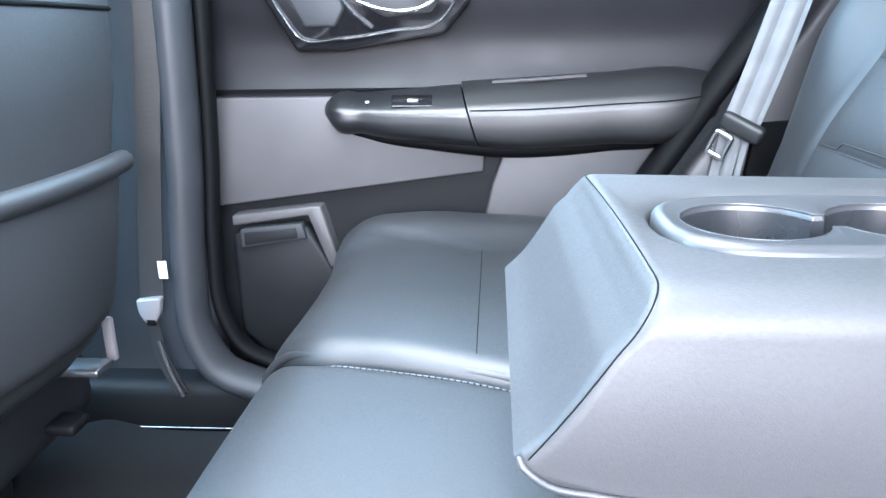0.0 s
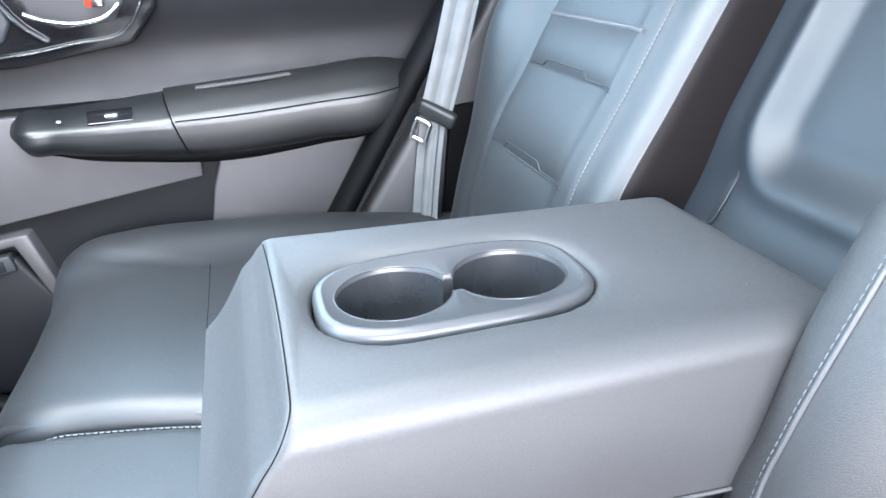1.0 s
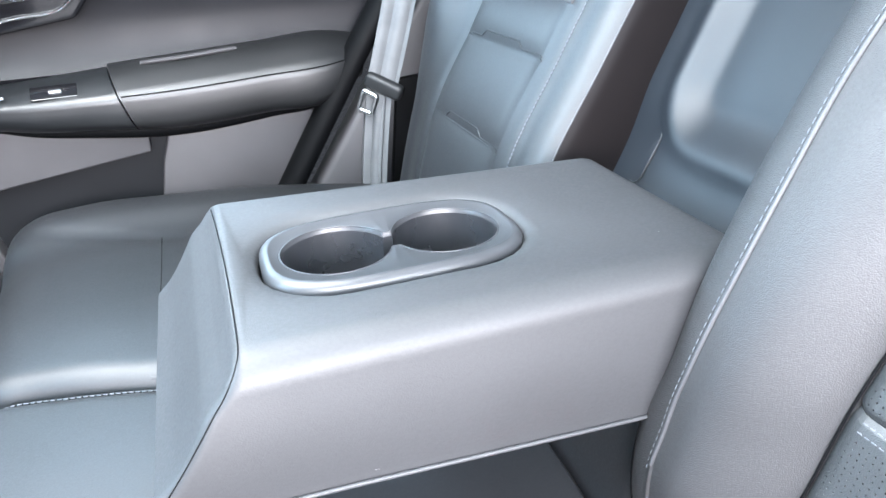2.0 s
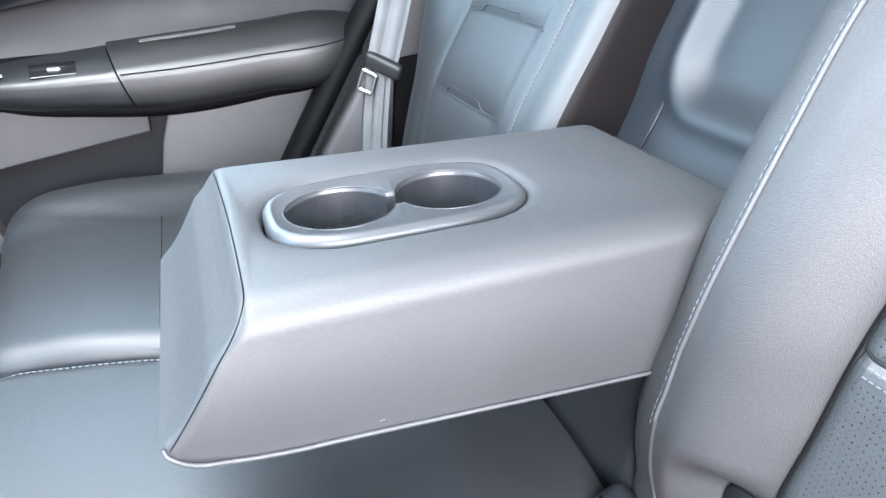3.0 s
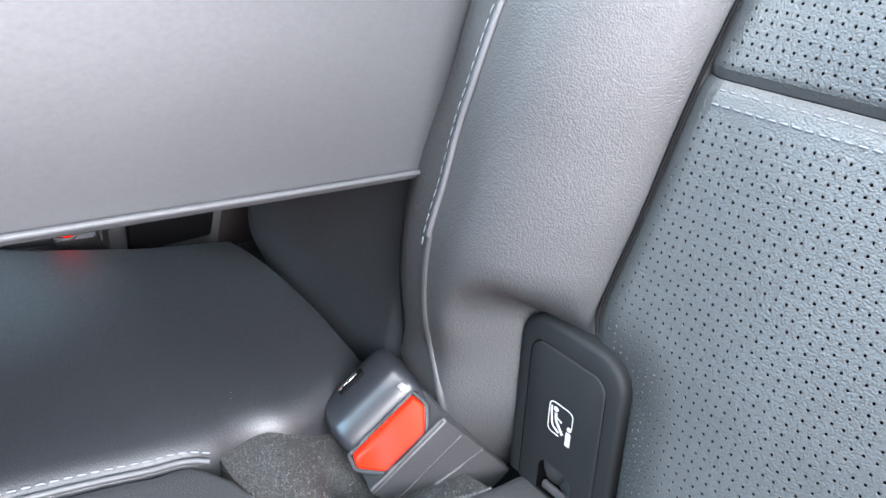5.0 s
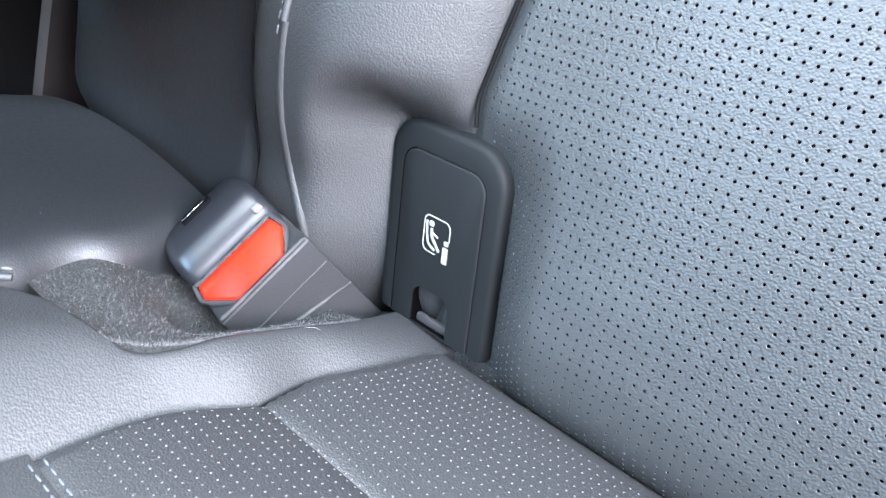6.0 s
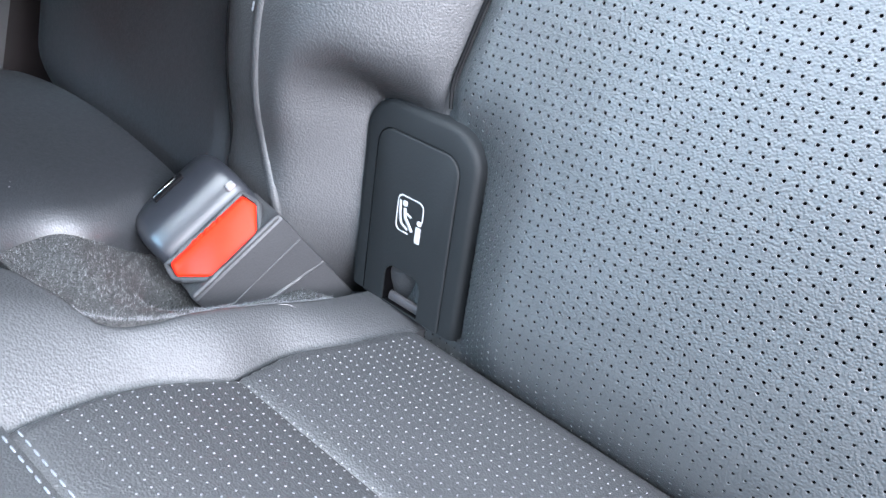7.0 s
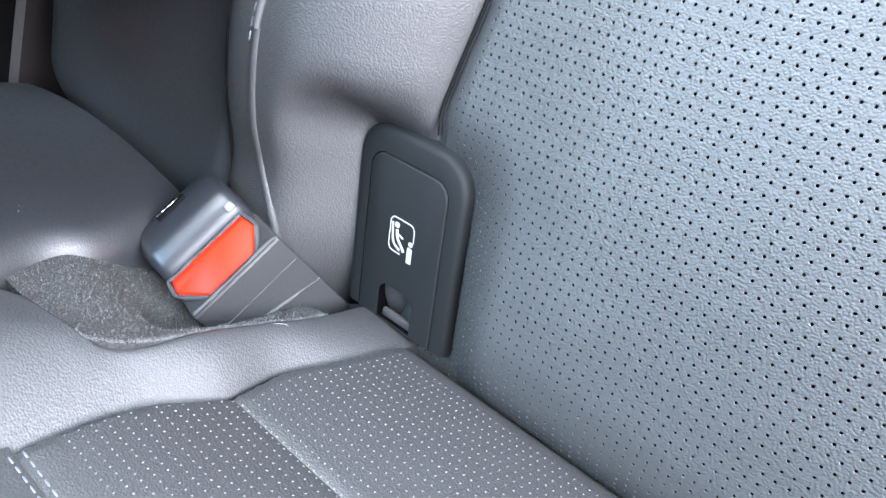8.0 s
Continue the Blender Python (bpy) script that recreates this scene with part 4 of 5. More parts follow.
# ---- seat belt buckle, near ----
def buckle(origin, w, a, n):
    bm_ = Matrix(((w.x, a.x, n.x, origin.x), (w.y, a.y, n.y, origin.y), (w.z, a.z, n.z, origin.z), (0, 0, 0, 1)))
    b = thing("seat_belt_buckle", origin, "dark grey seat belt buckle with a red release button", "buckle", "rear seat belt buckles")

    def lump(sections, sharp=50):
        loops = []
        for y, hw, z0, z1, r in sections:
            o = outline(-hw, hw, z0, z1, r, 6, 5)
            loops.append([bm_ @ Vector((p[0], y, p[1])) for p in o])
        return loft(loops, sharp=sharp)
    head = part("head", lump([(0.0448, 0.0170, -0.013, -0.0065, 0.004), (0.0440, 0.0205, -0.015, -0.0015, 0.006), (0.0415, 0.0232, -0.016, 0.0035, 0.007), (0.0355, 0.0244, -0.017, 0.0072, 0.008), (0.0270, 0.0248, -0.017, 0.0098, 0.008), (0.0200, 0.0248, -0.017, 0.0106, 0.007), (0.0165, 0.0248, -0.017, 0.0102, 0.007), (0.0115, 0.0246, -0.017, 0.0078, 0.006), (0.0078, 0.0244, -0.017, 0.0056, 0.006), (0.0062, 0.0242, -0.017, 0.0035, 0.006), (-0.004, 0.0242, -0.017, 0.002, 0.006)]), BUCKLE, b)
    tip = bm_ @ Matrix.Translation((-0.0005, 0.0338, 0.0082)) @ Matrix.Rotation(radians(-19), 4, "X")
    # Flat plate on the head, blackened for the shade inside the slot.
    part("slot", box(0, 0, 0, 0.0165, 0.0052, 0.0016, 0.0005, 1, tip), HOLE_SHADE, head, "tongue slot, its inner shade coloured black")
    part("slot_blade", box(-0.0012, 0.0012, 0.0006, 0.0130, 0.0026, 0.0014, 0.0003, 1, tip), CHROME, head)
    part("latch_edge", box(0.0190, 0.0085, 0.0085, 0.0042, 0.0042, 0.002, 0.0006, 1, bm_), CLIP, head)
    bt = bmesh.new()
    rim = [(-0.0222, 0.0038), (-0.0236, -0.0040), (-0.0128, -0.0166), (0.0122, -0.0166), (0.0208, -0.0056), (0.0196, 0.0038)]
    ridge = [(-0.0212, -0.0002), (0.0192, -0.0002)]
    lo = [bt.verts.new((x, y, -0.002)) for x, y in rim]
    hi = [bt.verts.new((x, y, 0.0046 if y > 0 else 0.0052 + 0.10 * y)) for x, y in rim]
    cr_ = [bt.verts.new((x, y, 0.0066)) for x, y in ridge]
    bt.faces.new(lo[::-1])
    bt.faces.new((hi[0], cr_[0], cr_[1], hi[5]))
    bt.faces.new((hi[0], hi[1], cr_[0]))
    bt.faces.new((cr_[0], hi[1], hi[2], hi[3], hi[4], cr_[1]))
    bt.faces.new((hi[5], cr_[1], hi[4]))
    for i in range(len(rim)):
        j = (i + 1) % len(rim)
        bt.faces.new((lo[i], lo[j], hi[j], hi[i]))
    bmesh.ops.recalc_face_normals(bt, faces=bt.faces)
    bmesh.ops.bevel(bt, geom=bt.edges[:], offset=0.0009, segments=3, profile=0.5, affect="EDGES")
    bt.transform(bm_)
    btn = part("release_button", bt, RED, b, "glossy red release button")
    for i in range(5):
        part("lettering", box(-0.0085 + 0.0036 * i, 0.0015, 0.0060, 0.0022, 0.0018, 0.0006, 0.0002, 1, bm_), RED, btn)
    ring = [bm_ @ Vector((x * 1.06, (y + 0.0064) * 1.10 - 0.0064, 0.0034 + 0.06 * y)) for x, y in rim]
    part("button_frame", tube(resample(ring + ring[:1], 0.002)[:-1], 0.0014, 6, True, 1.0, n), BOOT, b)
    side = [(0.0050, -0.0010), (-0.0100, 0.0012), (-0.0165, 0.0036), (-0.0188, 0.0046), (-0.0206, 0.0030), (-0.0216, -0.0040), (-0.0228, -0.0120), (-0.0236, -0.0200), (-0.0262, -0.0330), (-0.0310, -0.0600), (0.0020, -0.0600), (0.0050, -0.0180)]
    loops = []
    for x, inset in ((-0.0250, 0.0016), (-0.0245, 0.0005), (-0.0232, 0.0), (0.0, 0.0), (0.0232, 0.0), (0.0245, 0.0005), (0.0250, 0.0016)):
        loops.append([bm_ @ Vector((x, y + inset * (1 if y < -0.01 else 0), z - inset)) for y, z in side])
    part("boot", loft(loops, sharp=30), BOOT, b, "ribbed grey plastic boot")
    part("boot_rib", tube([bm_ @ Vector((x, -0.0190, 0.0046)) for x in np.linspace(-0.0235, 0.0235, 14)], 0.0011, 6), BOOT, b)
    part("boot_line", tube([bm_ @ Vector((x, -0.0228, -0.0120)) for x in np.linspace(-0.0225, 0.0235, 14)], 0.0004, 6), BOOT, b)
    part("boot_rib", tube([bm_ @ Vector((x, -0.0246 - 0.028 * x, -0.0262 - 0.26 * x)) for x in np.linspace(-0.0235, 0.0245, 14)], 0.0012, 6), BOOT, b)
    return b


bn = Vector((-0.66, -0.044, 0.75)).normalized()
bw = Vector((0.747, -0.146, 0.649))
bw = (bw - bn * bw.dot(bn)).normalized()
buckle(Vector((0.3164, 0.2574, 0.4302)) - bn * 0.0055, bw, bn.cross(bw), bn)
fn_ = Vector((-0.12, -0.80, 0.58)).normalized()
fa = Vector((-0.94, 0.02, 0.16))
fa = (fa - fn_ * fa.dot(fn_)).normalized()
buckle(Vector((0.2410, 0.540, 0.4590)), fa.cross(fn_), fa, fn_)

# ---- far rear door ----
door = thing("car_door", (0.0, 1.18, 0.2), "closed dark grey door with padded armrest and black handle bezel", "door")
edge_x = lambda z: 0.222 + (z - 0.452) * 0.645
part("door_base", slab([(-0.47, 0.225), (-0.40, 0.17), (0.06, 0.17), (0.215, 0.44), (0.50, 0.88), (-0.45, 0.88), (-0.47, 0.60)], 1.168, 1.23, 0.006), DOOR_DARK, door)


def upper(u, v):
    z = 0.667 + 0.213 * v
    x = -0.445 + (edge_x(z) + 0.445) * u
    y = curve([0.66, 0.69, 0.73, 0.80, 0.88], [1.146, 1.160, 1.166, 1.152, 1.128])(z) + roll((z - 0.667), 0.006)
    return x, y, z


part("upper_panel", pad(grid(upper, np.linspace(0, 1, 40), np.linspace(0, 1, 40)), (0, 0.05, 0)), DOOR_SKIN, door, "dark soft-touch upper panel")
part("middle_panel", slab([(-0.448, 0.480), (0.016, 0.540), (0.020, 0.62), (-0.15, 0.66), (-0.445, 0.6600)], 1.148, 1.20, 0.003), GREY_TRIM, door, "light grey trim panel")
part("rear_panel", slab([(0.052, 0.585), (0.310, 0.595), (0.214, 0.44), (0.005, 0.40), (0.030, 0.52)], 1.142, 1.20, 0.004), GREY_TRIM, door, "light grey trim panel behind the pocket")


def arm_section(x, z0, z1, y0, tilt):
    o = outline(y0, 1.19, z0, z1, min(0.02, (z1 - z0) * 0.42), 6, 5)
    h = z1 - z0
    zs = z0 + 0.60 * h
    out = []
    for y, z in o:
        inner = 1.0 if y < 1.15 else 0.0
        tuck = 0.030 * max(0.0, (z0 + 0.36 * h - z) / h) ** 1.2
        out.append((x + tilt * (z - 0.63), y + inner * (tuck + 1.15 * max(0.0, z - zs)), z))
    return out


za = curve([-0.23, -0.222, -0.17, -0.05, 0.05, 0.20, 0.32, 0.36], [0.630, 0.618, 0.604, 0.590, 0.582, 0.588, 0.600, 0.625])
zb = curve([-0.23, -0.222, -0.17, -0.05, 0.05, 0.20, 0.32, 0.36], [0.656, 0.6645, 0.670, 0.678, 0.684, 0.692, 0.697, 0.690])
ya = curve([-0.23, -0.222, -0.17, -0.05, 0.05, 0.20, 0.32, 0.36], [1.122, 1.110, 1.100, 1.090, 1.086, 1.084, 1.088, 1.105])
front = part("switch_rest", loft([arm_section(x, float(za(x)), float(zb(x)) - 0.004, float(ya(x)) + 0.002, -0.30 * step(x, -0.15, 0.0)) for x in np.linspace(-0.229, -0.006, 24)], sharp=60), SATIN, door, "black satin plastic front of the armrest")
padr = part("armrest_pad", loft([arm_section(x, float(za(x)), float(zb(x)), float(ya(x)), -0.30 * (1 - step(x, 0.0, 0.12))) for x in np.linspace(-0.003, 0.362, 40)], sharp=60), DOOR_PAD, door, "dark padded leather armrest")
# Black strip draws the shade under the door armrest.
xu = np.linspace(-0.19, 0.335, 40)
part("under_shade", tube(np.stack([xu, 1.150 - 0.012 * np.sin(np.pi * (xu + 0.19) / 0.525), za(xu) - 0.002], -1), (0.003 + 0.013 * np.sin(np.pi * np.linspace(0, 1, 40)) ** 0.5)[:, None, None], 10, False, 1.3, (0, 1, 0)), SEAL_AND_SHADE, door, "black strip for the shade below the armrest")
part("pad_seam", tube([(x - 0.30 * (1 - float(step(x, 0.0, 0.12))) * (float(za(x)) + (float(zb(x)) - float(za(x))) * 0.60 - 0.63), float(ya(x)) - 0.0002, float(za(x)) + (float(zb(x)) - float(za(x))) * 0.60) for x in np.linspace(0.0, 0.34, 40)], 0.0010, 6), SEAL_AND_SHADE, padr, "dark seam along the pad")
part("pull_cup", tube([(x, 1.139 - 0.006 * math.sin((x - 0.03) / 0.14 * math.pi), float(zb(x)) - 0.0035) for x in np.linspace(0.03, 0.17, 20)], 0.007, 8, False, 0.5), GREY_TRIM, padr, "grey pull recess edge")
slope = Matrix.Translation((-0.092, 1.1115, 0.6545)) @ Euler((radians(41), 0, radians(2))).to_matrix().to_4x4()
well = part("switch_well", box(0, 0, 0.001, 0.062, 0.024, 0.004, 0.0015, 2, slope), GLOSS, front)
part("window_switch", box(0.002, -0.001, 0.004, 0.018, 0.007, 0.005, 0.002, 2, slope), STEEL, well, "chrome window switch")
part("seat_heater_mark", box(-0.068, 0.0, 0.0006, 0.007, 0.005, 0.003, 0.0008, 1, slope), STEEL, front)

bez = part("handle_bezel", slab([(-0.352, 0.872), (-0.268, 0.729), (-0.20, 0.729), (-0.042, 0.751), (-0.003, 0.797), (0.012, 0.872)], 1.128, 1.17, 0.006), GLOSS, door, "gloss black door handle bezel")
part("chrome_trim", tube(smooth_line([(-0.315, 1.126, 0.838), (-0.285, 1.125, 0.783), (-0.258, 1.124, 0.748), (-0.20, 1.124, 0.747), (-0.12, 1.124, 0.757), (-0.05, 1.124, 0.769), (-0.024, 1.124, 0.80), (-0.012, 1.124, 0.85)], 50), 0.0032, 8, False, 0.6), CHROME, bez, "bright chrome trim")
part("lock_plate", slab([(-0.288, 0.83), (-0.252, 0.764), (-0.205, 0.764), (-0.190, 0.79), (-0.205, 0.84)], 1.122, 1.14, 0.005), PILLAR, bez)
part("divider", tube(smooth_line([(-0.215, 1.122, 0.86), (-0.195, 1.120, 0.81), (-0.175, 1.121, 0.782), (-0.150, 1.124, 0.762)], 30), 0.0045, 8, False, 0.6), CHROME, bez)
part("handle_bowl", slab([(-0.182, 0.838), (-0.165, 0.795), (-0.13, 0.776), (-0.060, 0.782), (-0.042, 0.81), (-0.045, 0.845)], 1.125, 1.14, 0.006), BOWL, bez, "dark satin handle bowl")
part("handle_lever", tube(smooth_line([(-0.168, 1.112, 0.800), (-0.14, 1.108, 0.790), (-0.10, 1.106, 0.785), (-0.066, 1.108, 0.793), (-0.05, 1.116, 0.806)], 40), 0.0062, 10, False, 0.6), CHROME, bez, "chrome door lever")
part("lock_knob", box(-0.074, 1.112, 0.815, 0.016, 0.012, 0.022, 0.003, 2), CHROME, bez)
part("lock_flag", box(-0.085, 1.110, 0.815, 0.007, 0.012, 0.020, 0.001, 1), RED, bez, "red unlocked flag")

# lower pocket
part("pocket_rail", slab([(-0.400, 0.470), (-0.262, 0.486), (-0.250, 0.486), (-0.222, 0.385), (-0.240, 0.380), (-0.272, 0.470), (-0.400, 0.452)], 1.135, 1.19, 0.004), GREY_TRIM, door, "grey pocket rail")
part("pocket_front", slab([(-0.405, 0.440), (-0.275, 0.452), (-0.235, 0.375), (0.03, 0.36), (0.03, 0.215), (-0.36, 0.215), (-0.405, 0.26)], 1.140, 1.20, 0.010), DOOR_DARK, door, "dark moulded door pocket")
part("reflector_frame", slab([(-0.387, 0.415), (-0.276, 0.432), (-0.282, 0.458), (-0.387, 0.448)], 1.131, 1.16, 0.003), PILLAR, door)
part("reflector", slab([(-0.380, 0.421), (-0.290, 0.434), (-0.292, 0.450), (-0.380, 0.442)], 1.129, 1.15, 0.002), DOOR_DARK, door, "dark ribbed insert")

# ---- pillar, seals and front seat ----
pil = thing("pillar_trim", (-0.45, 1.1, 0.2), "smooth grey plastic centre pillar trim", "trim", kind="structure")
path = smooth_line([(-0.417, 1.06, 1.05), (-0.424, 1.06, 0.80), (-0.436, 1.06, 0.55), (-0.446, 1.055, 0.40), (-0.442, 1.05, 0.30), (-0.41, 1.05, 0.235), (-0.345, 1.05, 0.205), (-0.20, 1.055, 0.195), (0.10, 1.06, 0.195)], 80)
part("edge_moulding", tube(path, 0.024, 14, False, 1.6, (0, 1, 0)), PILLAR, pil)
part("door_seal", tube(path + np.array((0.030, 0.035, 0.023)) * np.ones((80, 1)), 0.011, 10, False, 1.6, (0, 1, 0)), SEAL_AND_SHADE, pil, "black rubber door seal")
part("pillar_panel", slab([(-0.80, 0.18), (-0.42, 0.18), (-0.43, 0.5), (-0.40, 1.15), (-0.72, 1.15)], 1.075, 1.13, 0.01), PILLAR, pil)
part("sill_cover", box(-0.5, 1.08, 0.172, 1.0, 0.12, 0.095, 0.022), SILL, pil, "black scuff plate")

part("carpet_edge", tube([(x, 1.0185, 0.1425) for x in np.linspace(-0.555, -0.18, 12)], 0.0011, 6), STEEL, pil, "pale edge strip at the sill")
rear_seal = tube(smooth_line([(0.16, 1.118, 0.36), (0.218, 1.118, 0.452), (0.29, 1.115, 0.567), (0.365, 1.112, 0.685), (0.42, 1.11, 0.765), (0.50, 1.10, 0.88)], 40), 0.020, 10, False, 1.6, (0, 1, 0))
tagged(part("door_seal", rear_seal, SEAL_AND_SHADE, None, "black rubber seal along the rear door edge"), category="seal", kind="structure")
cp = part("pillar_panel", slab([(0.20, 0.36), (0.36, 0.60), (0.46, 0.74), (0.56, 0.90), (0.80, 0.90), (0.80, 0.30), (0.24, 0.30)], 1.10, 1.16, 0.012), GREY_TRIM, None, "grey trim beside the rear seat")
tagged(cp, category="trim", kind="structure")


# Black sheet painting the shadow between belt and seat back.
gap = part("belt_shade", slab([(0.378, 0.34), (0.50, 0.34), (0.54, 0.63), (0.412, 0.62)], 1.088, 1.102, 0.002), SEAL_AND_SHADE, None, "black sheet for the shadow between the seat belt and the seat back")
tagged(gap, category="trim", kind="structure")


def strap(pts, width, thick, wide, ripple=0.0):
    p = np.array(pts, float)
    w = np.array(wide, float)
    w /= np.linalg.norm(w)
    t = np.gradient(p, axis=0)
    t /= np.linalg.norm(t, axis=1, keepdims=True)
    loops = []
    for q, d in zip(p, t):
        n = np.cross(d, w)
        n /= np.linalg.norm(n)
        edge = [(-1.0 + 0.25 * k, ripple * (1 if k % 4 == 1 else -1 if k % 4 == 3 else 0.1 * k)) for k in range(9)]
        loops.append([q + w * a * width / 2 + n * (c - thick / 2) for a, c in edge] + [q + w * a * width / 2 + n * (c + thick / 2) for a, c in edge[::-1]])
    return loft(loops, sharp=60)


rb = thing("rear_seat_belt", (0.36, 1.07, 0.45), "pale grey rear seat belt hanging with its metal tongue", "seat belt")
part("webbing", strap(smooth_line([(0.476, 1.050, 1.0), (0.430, 1.055, 0.80), (0.392, 1.062, 0.66), (0.380, 1.064, 0.62)], 40), 0.050, 0.0014, (0.93, -0.33, -0.15), 0.0028), BELT_PALE, rb)
part("lower_webbing", strap(smooth_line([(0.374, 1.076, 0.615), (0.362, 1.076, 0.54), (0.350, 1.074, 0.45), (0.342, 1.070, 0.36)], 30), 0.040, 0.0014, (0.66, -0.74, -0.15), 0.0040), BELT_PALE, rb, "doubled webbing below the tongue")
part("webbing_fold", strap(smooth_line([(0.386, 1.066, 0.612), (0.374, 1.064, 0.54), (0.362, 1.061, 0.45), (0.354, 1.058, 0.36)], 30), 0.024, 0.0014, (0.65, -0.72, -0.2)), BELT_PALE, rb, "webbing folded over itself")
tm = Matrix.Translation((0.378, 1.066, 0.612)) @ Euler((radians(10), radians(24), radians(-35))).to_matrix().to_4x4()
part("tongue_cover", box(0.004, -0.004, 0.010, 0.064, 0.018, 0.026, 0.007, 3, tm), PLASTIC, rb, "black plastic tongue cover")
o = outline(-0.012, 0.012, -0.040, -0.006, 0.004, 6, 5)
part("tongue", tube([tm @ Vector((p[0] - 0.010, -0.016, p[1])) for p in o], 0.004, 8, True, 0.5, (0, 1, 0)), CHROME, rb, "bright steel tongue with a slot")

fb = thing("front_seat_belt", (-0.5, 1.03, 0.2), "dark brown-grey front seat belt anchored at the sill", "seat belt")
part("webbing", strap(smooth_line([(-0.438, 1.03, 1.0), (-0.447, 1.03, 0.81), (-0.472, 1.028, 0.60), (-0.490, 1.025, 0.44), (-0.497, 1.022, 0.36)], 40), 0.036, 0.0016, (0.97, 0.1, 0)), BELT_DARK, fb)
part("anchor_clip", slab([(-0.518, 0.368), (-0.478, 0.372), (-0.482, 0.346), (-0.490, 0.330), (-0.508, 0.330), (-0.516, 0.346)], 1.010, 1.026, 0.004), CLIP, fb, "pale grey plastic anchor clip")
part("anchor_slot", box(-0.497, 1.0105, 0.331, 0.014, 0.004, 0.010, 0.002, 2), SEAL_AND_SHADE, fb, "dark slot under the clip")
part("paper_tag", box(-0.470, 1.016, 0.416, 0.014, 0.002, 0.028, 0.0006, 1), WHITE, fb, "small white tag")
part("anchor_strap", strap(smooth_line([(-0.500, 1.02, 0.335), (-0.492, 1.02, 0.27), (-0.468, 1.02, 0.205)], 14), 0.020, 0.003, (0.95, 0.1, 0.25)), PLASTIC, fb)
part("anchor_cable", tube(smooth_line([(-0.490, 1.012, 0.30), (-0.475, 1.01, 0.24), (-0.462, 1.01, 0.205)], 14), 0.004, 6), BOOT, fb)

fs = thing("passenger_squab", (-0.6, 0.75, 0.1), "charcoal leather front seat seen from behind with a map pocket", "seat")
fy = curve([0.39, 0.416, 0.573, 0.623, 0.807, 1.1], [0.82, 0.835, 0.900, 0.925, 0.985, 1.0])


def seat_rear(u, v):
    z = 0.395 + 0.655 * v
    y = 0.53 + (fy(z) - 0.53) * u
    e = (fy(z) - 0.53) * (1 - u)
    x = -0.455 - roll(e, 0.05) + 0.02 * np.sin(np.pi * u) - roll(z - 0.395, 0.03) - 0.06 * np.clip(z - 0.7, 0, 1)
    return x, y, z


part("backrest", pad(grid(seat_rear, np.linspace(0, 1, 40), np.linspace(0, 1, 60)), (-0.12, 0, 0)), LEATHER_SMOOTH, fs)


def seat_pocket(u, v):
    z = 0.425 + 0.18 * v
    y = 0.54 + (fy(z) - 0.55) * u - 0.004
    e = (fy(z) - 0.55) * (1 - u)
    return -0.440 - roll(e, 0.03) + 0.02 * np.sin(np.pi * u) + 0.004 * np.sin(np.pi * v) - roll(z - 0.425, 0.02), y, z


part("map_pocket", pad(grid(seat_pocket, np.linspace(0, 1, 40), np.linspace(0, 1, 30)), (-0.012, 0, 0)), LEATHER_SMOOTH, fs, "leather map pocket")
ys = np.linspace(0.54, 0.892, 40)
part("pocket_hem", tube(np.stack([-0.444 + 0.02 * np.sin(np.pi * (ys - 0.54) / 0.38) - roll(0.92 - ys, 0.03), ys, np.full(40, 0.606) + 0.0 * ys], -1), 0.014, 12), LEATHER_SMOOTH, fs, "rolled pocket hem")
part("lower_trim", tube(smooth_line([(-0.480, 0.54, 0.408), (-0.476, 0.64, 0.408), (-0.480, 0.76, 0.410), (-0.494, 0.825, 0.420), (-0.54, 0.845, 0.436)], 30), 0.022, 12, False, 1.3), PLASTIC, fs, "black plastic lower trim")
part("seat_base", box(-0.78, 0.74, 0.30, 0.5, 0.34, 0.12, 0.04), PLASTIC, fs)
part("seat_rail", box(-0.84, 0.82, 0.165, 0.40, 0.05, 0.06, 0.015), PLASTIC, fs)
part("rail_bracket", box(-0.478, 0.862, 0.372, 0.014, 0.010, 0.062, 0.003, 2, None), CLIP, fs, "metal seat bracket")
part("hinge_plate", box(-0.500, 0.820, 0.350, 0.070, 0.040, 0.010, 0.003, 2), STEEL, fs)
part("lever_stub", box(-0.510, 0.790, 0.285, 0.040, 0.040, 0.016, 0.006, 3), SILL, fs)
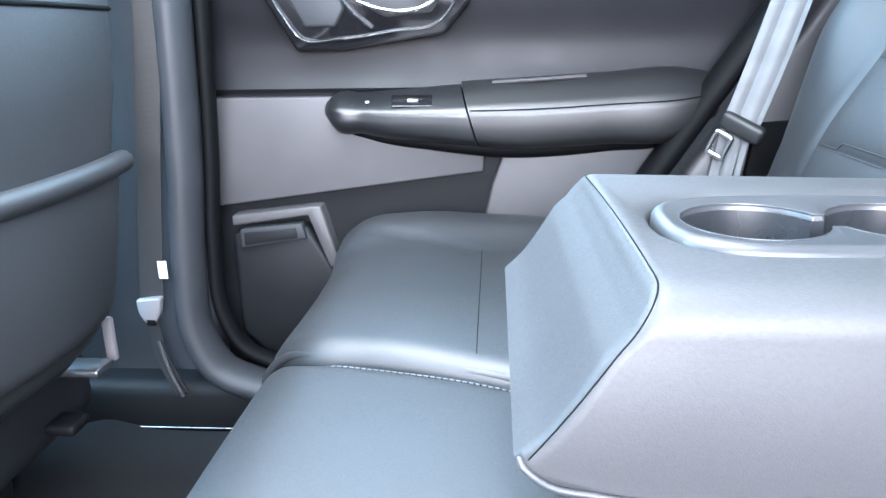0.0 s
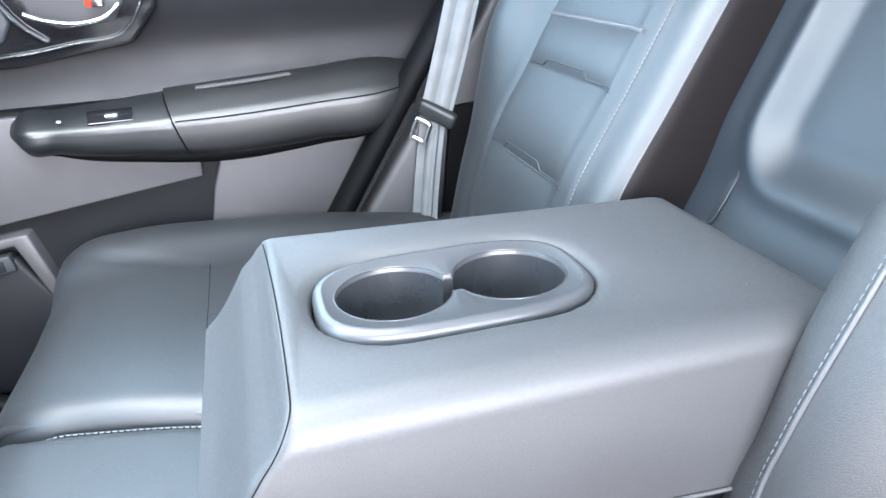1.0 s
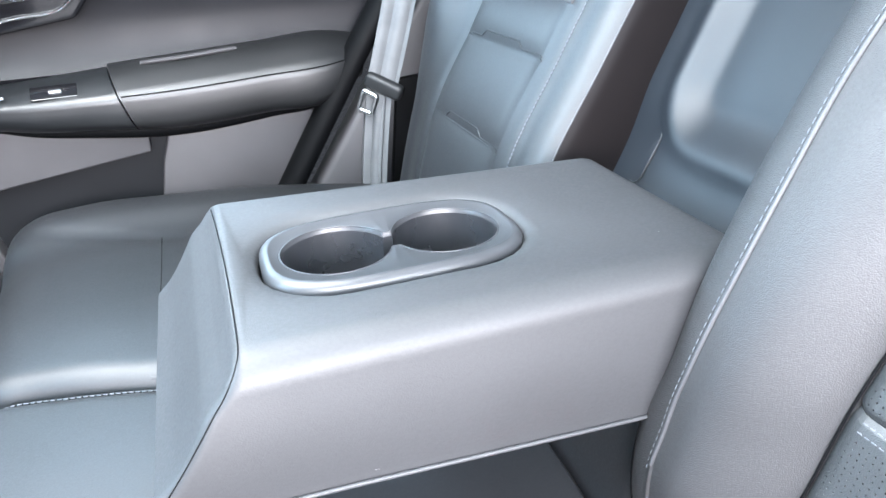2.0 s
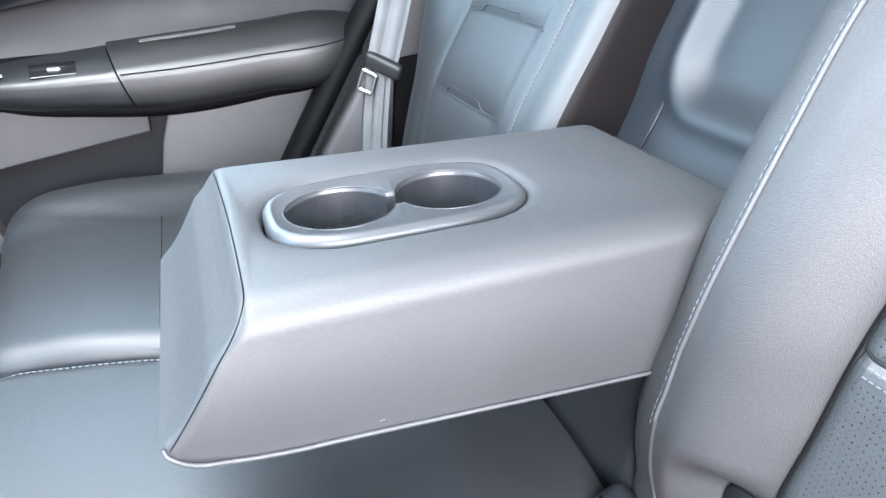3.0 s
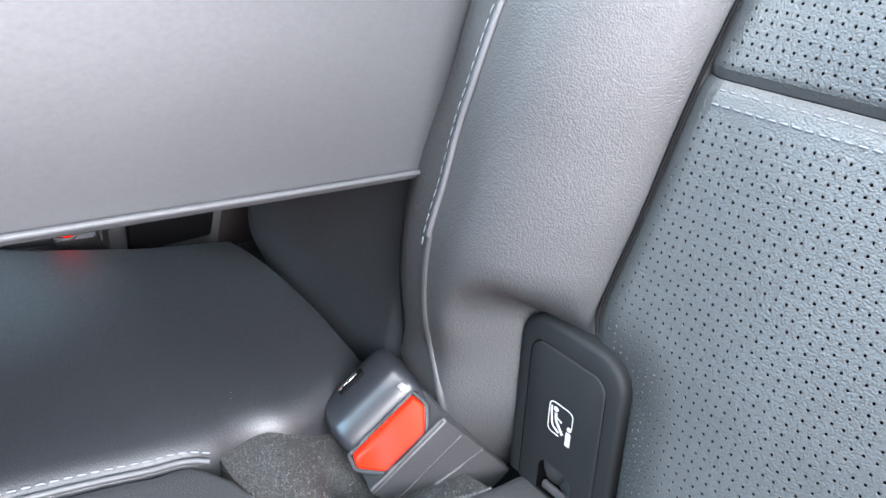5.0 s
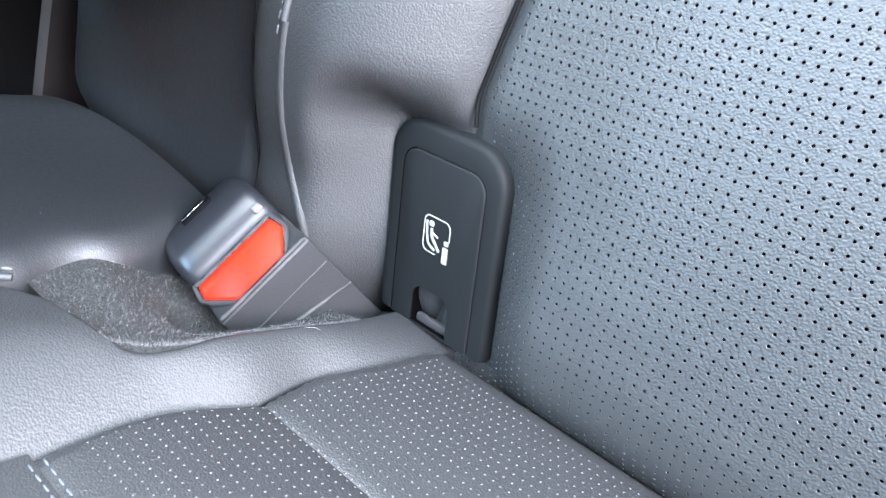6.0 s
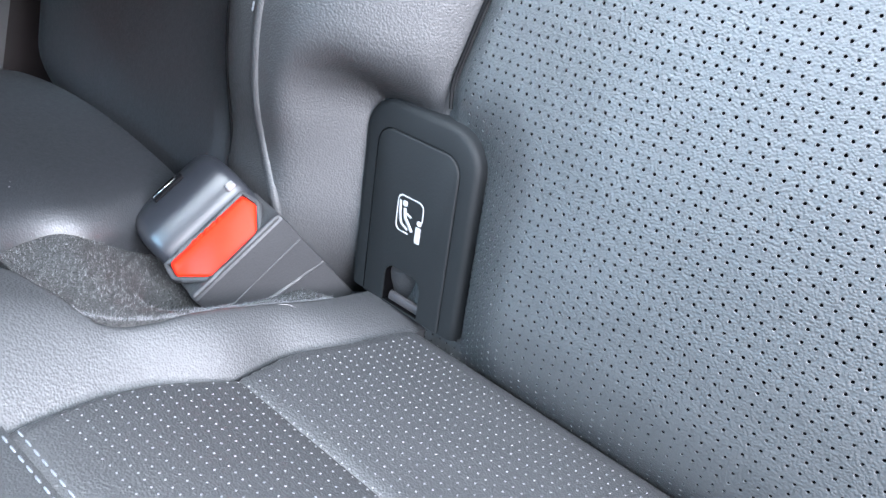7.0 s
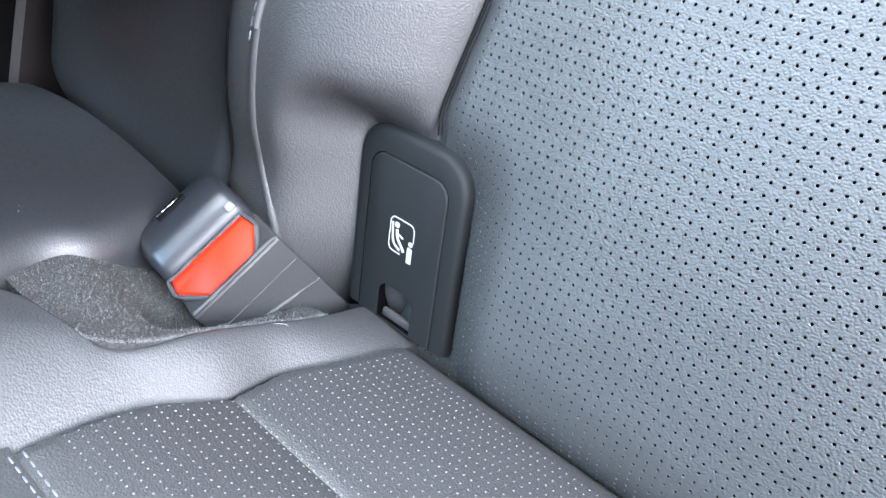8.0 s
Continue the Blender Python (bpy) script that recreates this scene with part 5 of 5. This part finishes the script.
part("shoulder_seam", tube([tuple(float(c) for c in np.array(seat_rear(u, (0.791 - 0.395) / 0.655)) + np.array((0.0006, 0, 0))) for u in np.linspace(0.02, 0.97, 40)], 0.0032, 6), SEAL_AND_SHADE, fs, "dark seam across the shoulders")
# Unseen second front seat, added to block windscreen light below the armrest.
copy_thing(fs, Matrix.Translation((fs.location.x, fs.location.y - 0.76, fs.location.z)))
mat = pad(grid(lambda u, v: (-0.72 + 0.52 * u, 0.50 + 0.52 * v, 0.1375 + 0.003 * np.sin(9 * u) * np.sin(7 * v) + 0.022 * np.exp(-((u - 0.24) / 0.09) ** 2 - ((v - 0.93) / 0.11) ** 2)), np.linspace(0, 1, 24), np.linspace(0, 1, 24)), (0, 0, -0.006))
tagged(link("floor_mat", mat, FLOOR_CARPET), "black ribbed floor mat on the cabin floor", "floor mat")


# ---- small lint and dust ----
lint = smooth_line([(0.3150, 0.2105, 0.4188), (0.3190, 0.2080, 0.4180), (0.3220, 0.2055, 0.4158), (0.3255, 0.2048, 0.4146)], 16)
fibre_ob = link("lint_fibre", tube(lint, 0.00010, 5), CLIP)
tagged(fibre_ob, "pale curled lint fibre lying on the seat leather", "lint")
dz = random.Random(4)
dust, df = [], []
SPOTS = [(0.351, 0.2866, 0.587), (0.163, 0.2856, 0.568), (0.137, 0.379, 0.4605), (0.149, 0.397, 0.4605), (0.388, 0.340, 0.6574), (0.256, 0.300, 0.4475)]
for cx, cy, cz in SPOTS:
    for k in range(2):
        px, py, r = cx + dz.gauss(0, 0.004 * k), cy + (dz.gauss(0, 0.004 * k) if cz < 0.5 or cz > 0.65 else 0), dz.uniform(0.0003, 0.0006)
        o = len(dust)
        dust += [(px - r, py, cz), (px, py - r, cz), (px + r, py, cz), (px, py + r, cz), (px, py, cz - 0.6 * r), (px, py, cz + 0.6 * r)]
        df += [(o + a, o + (a + 1) % 4, o + 5) for a in range(4)] + [(o + (a + 1) % 4, o + a, o + 4) for a in range(4)]
tagged(link("dust_specks", raw(dust, df, 60), CLIP), "pale dust specks scattered over the leather", "dust", kind="stuff")
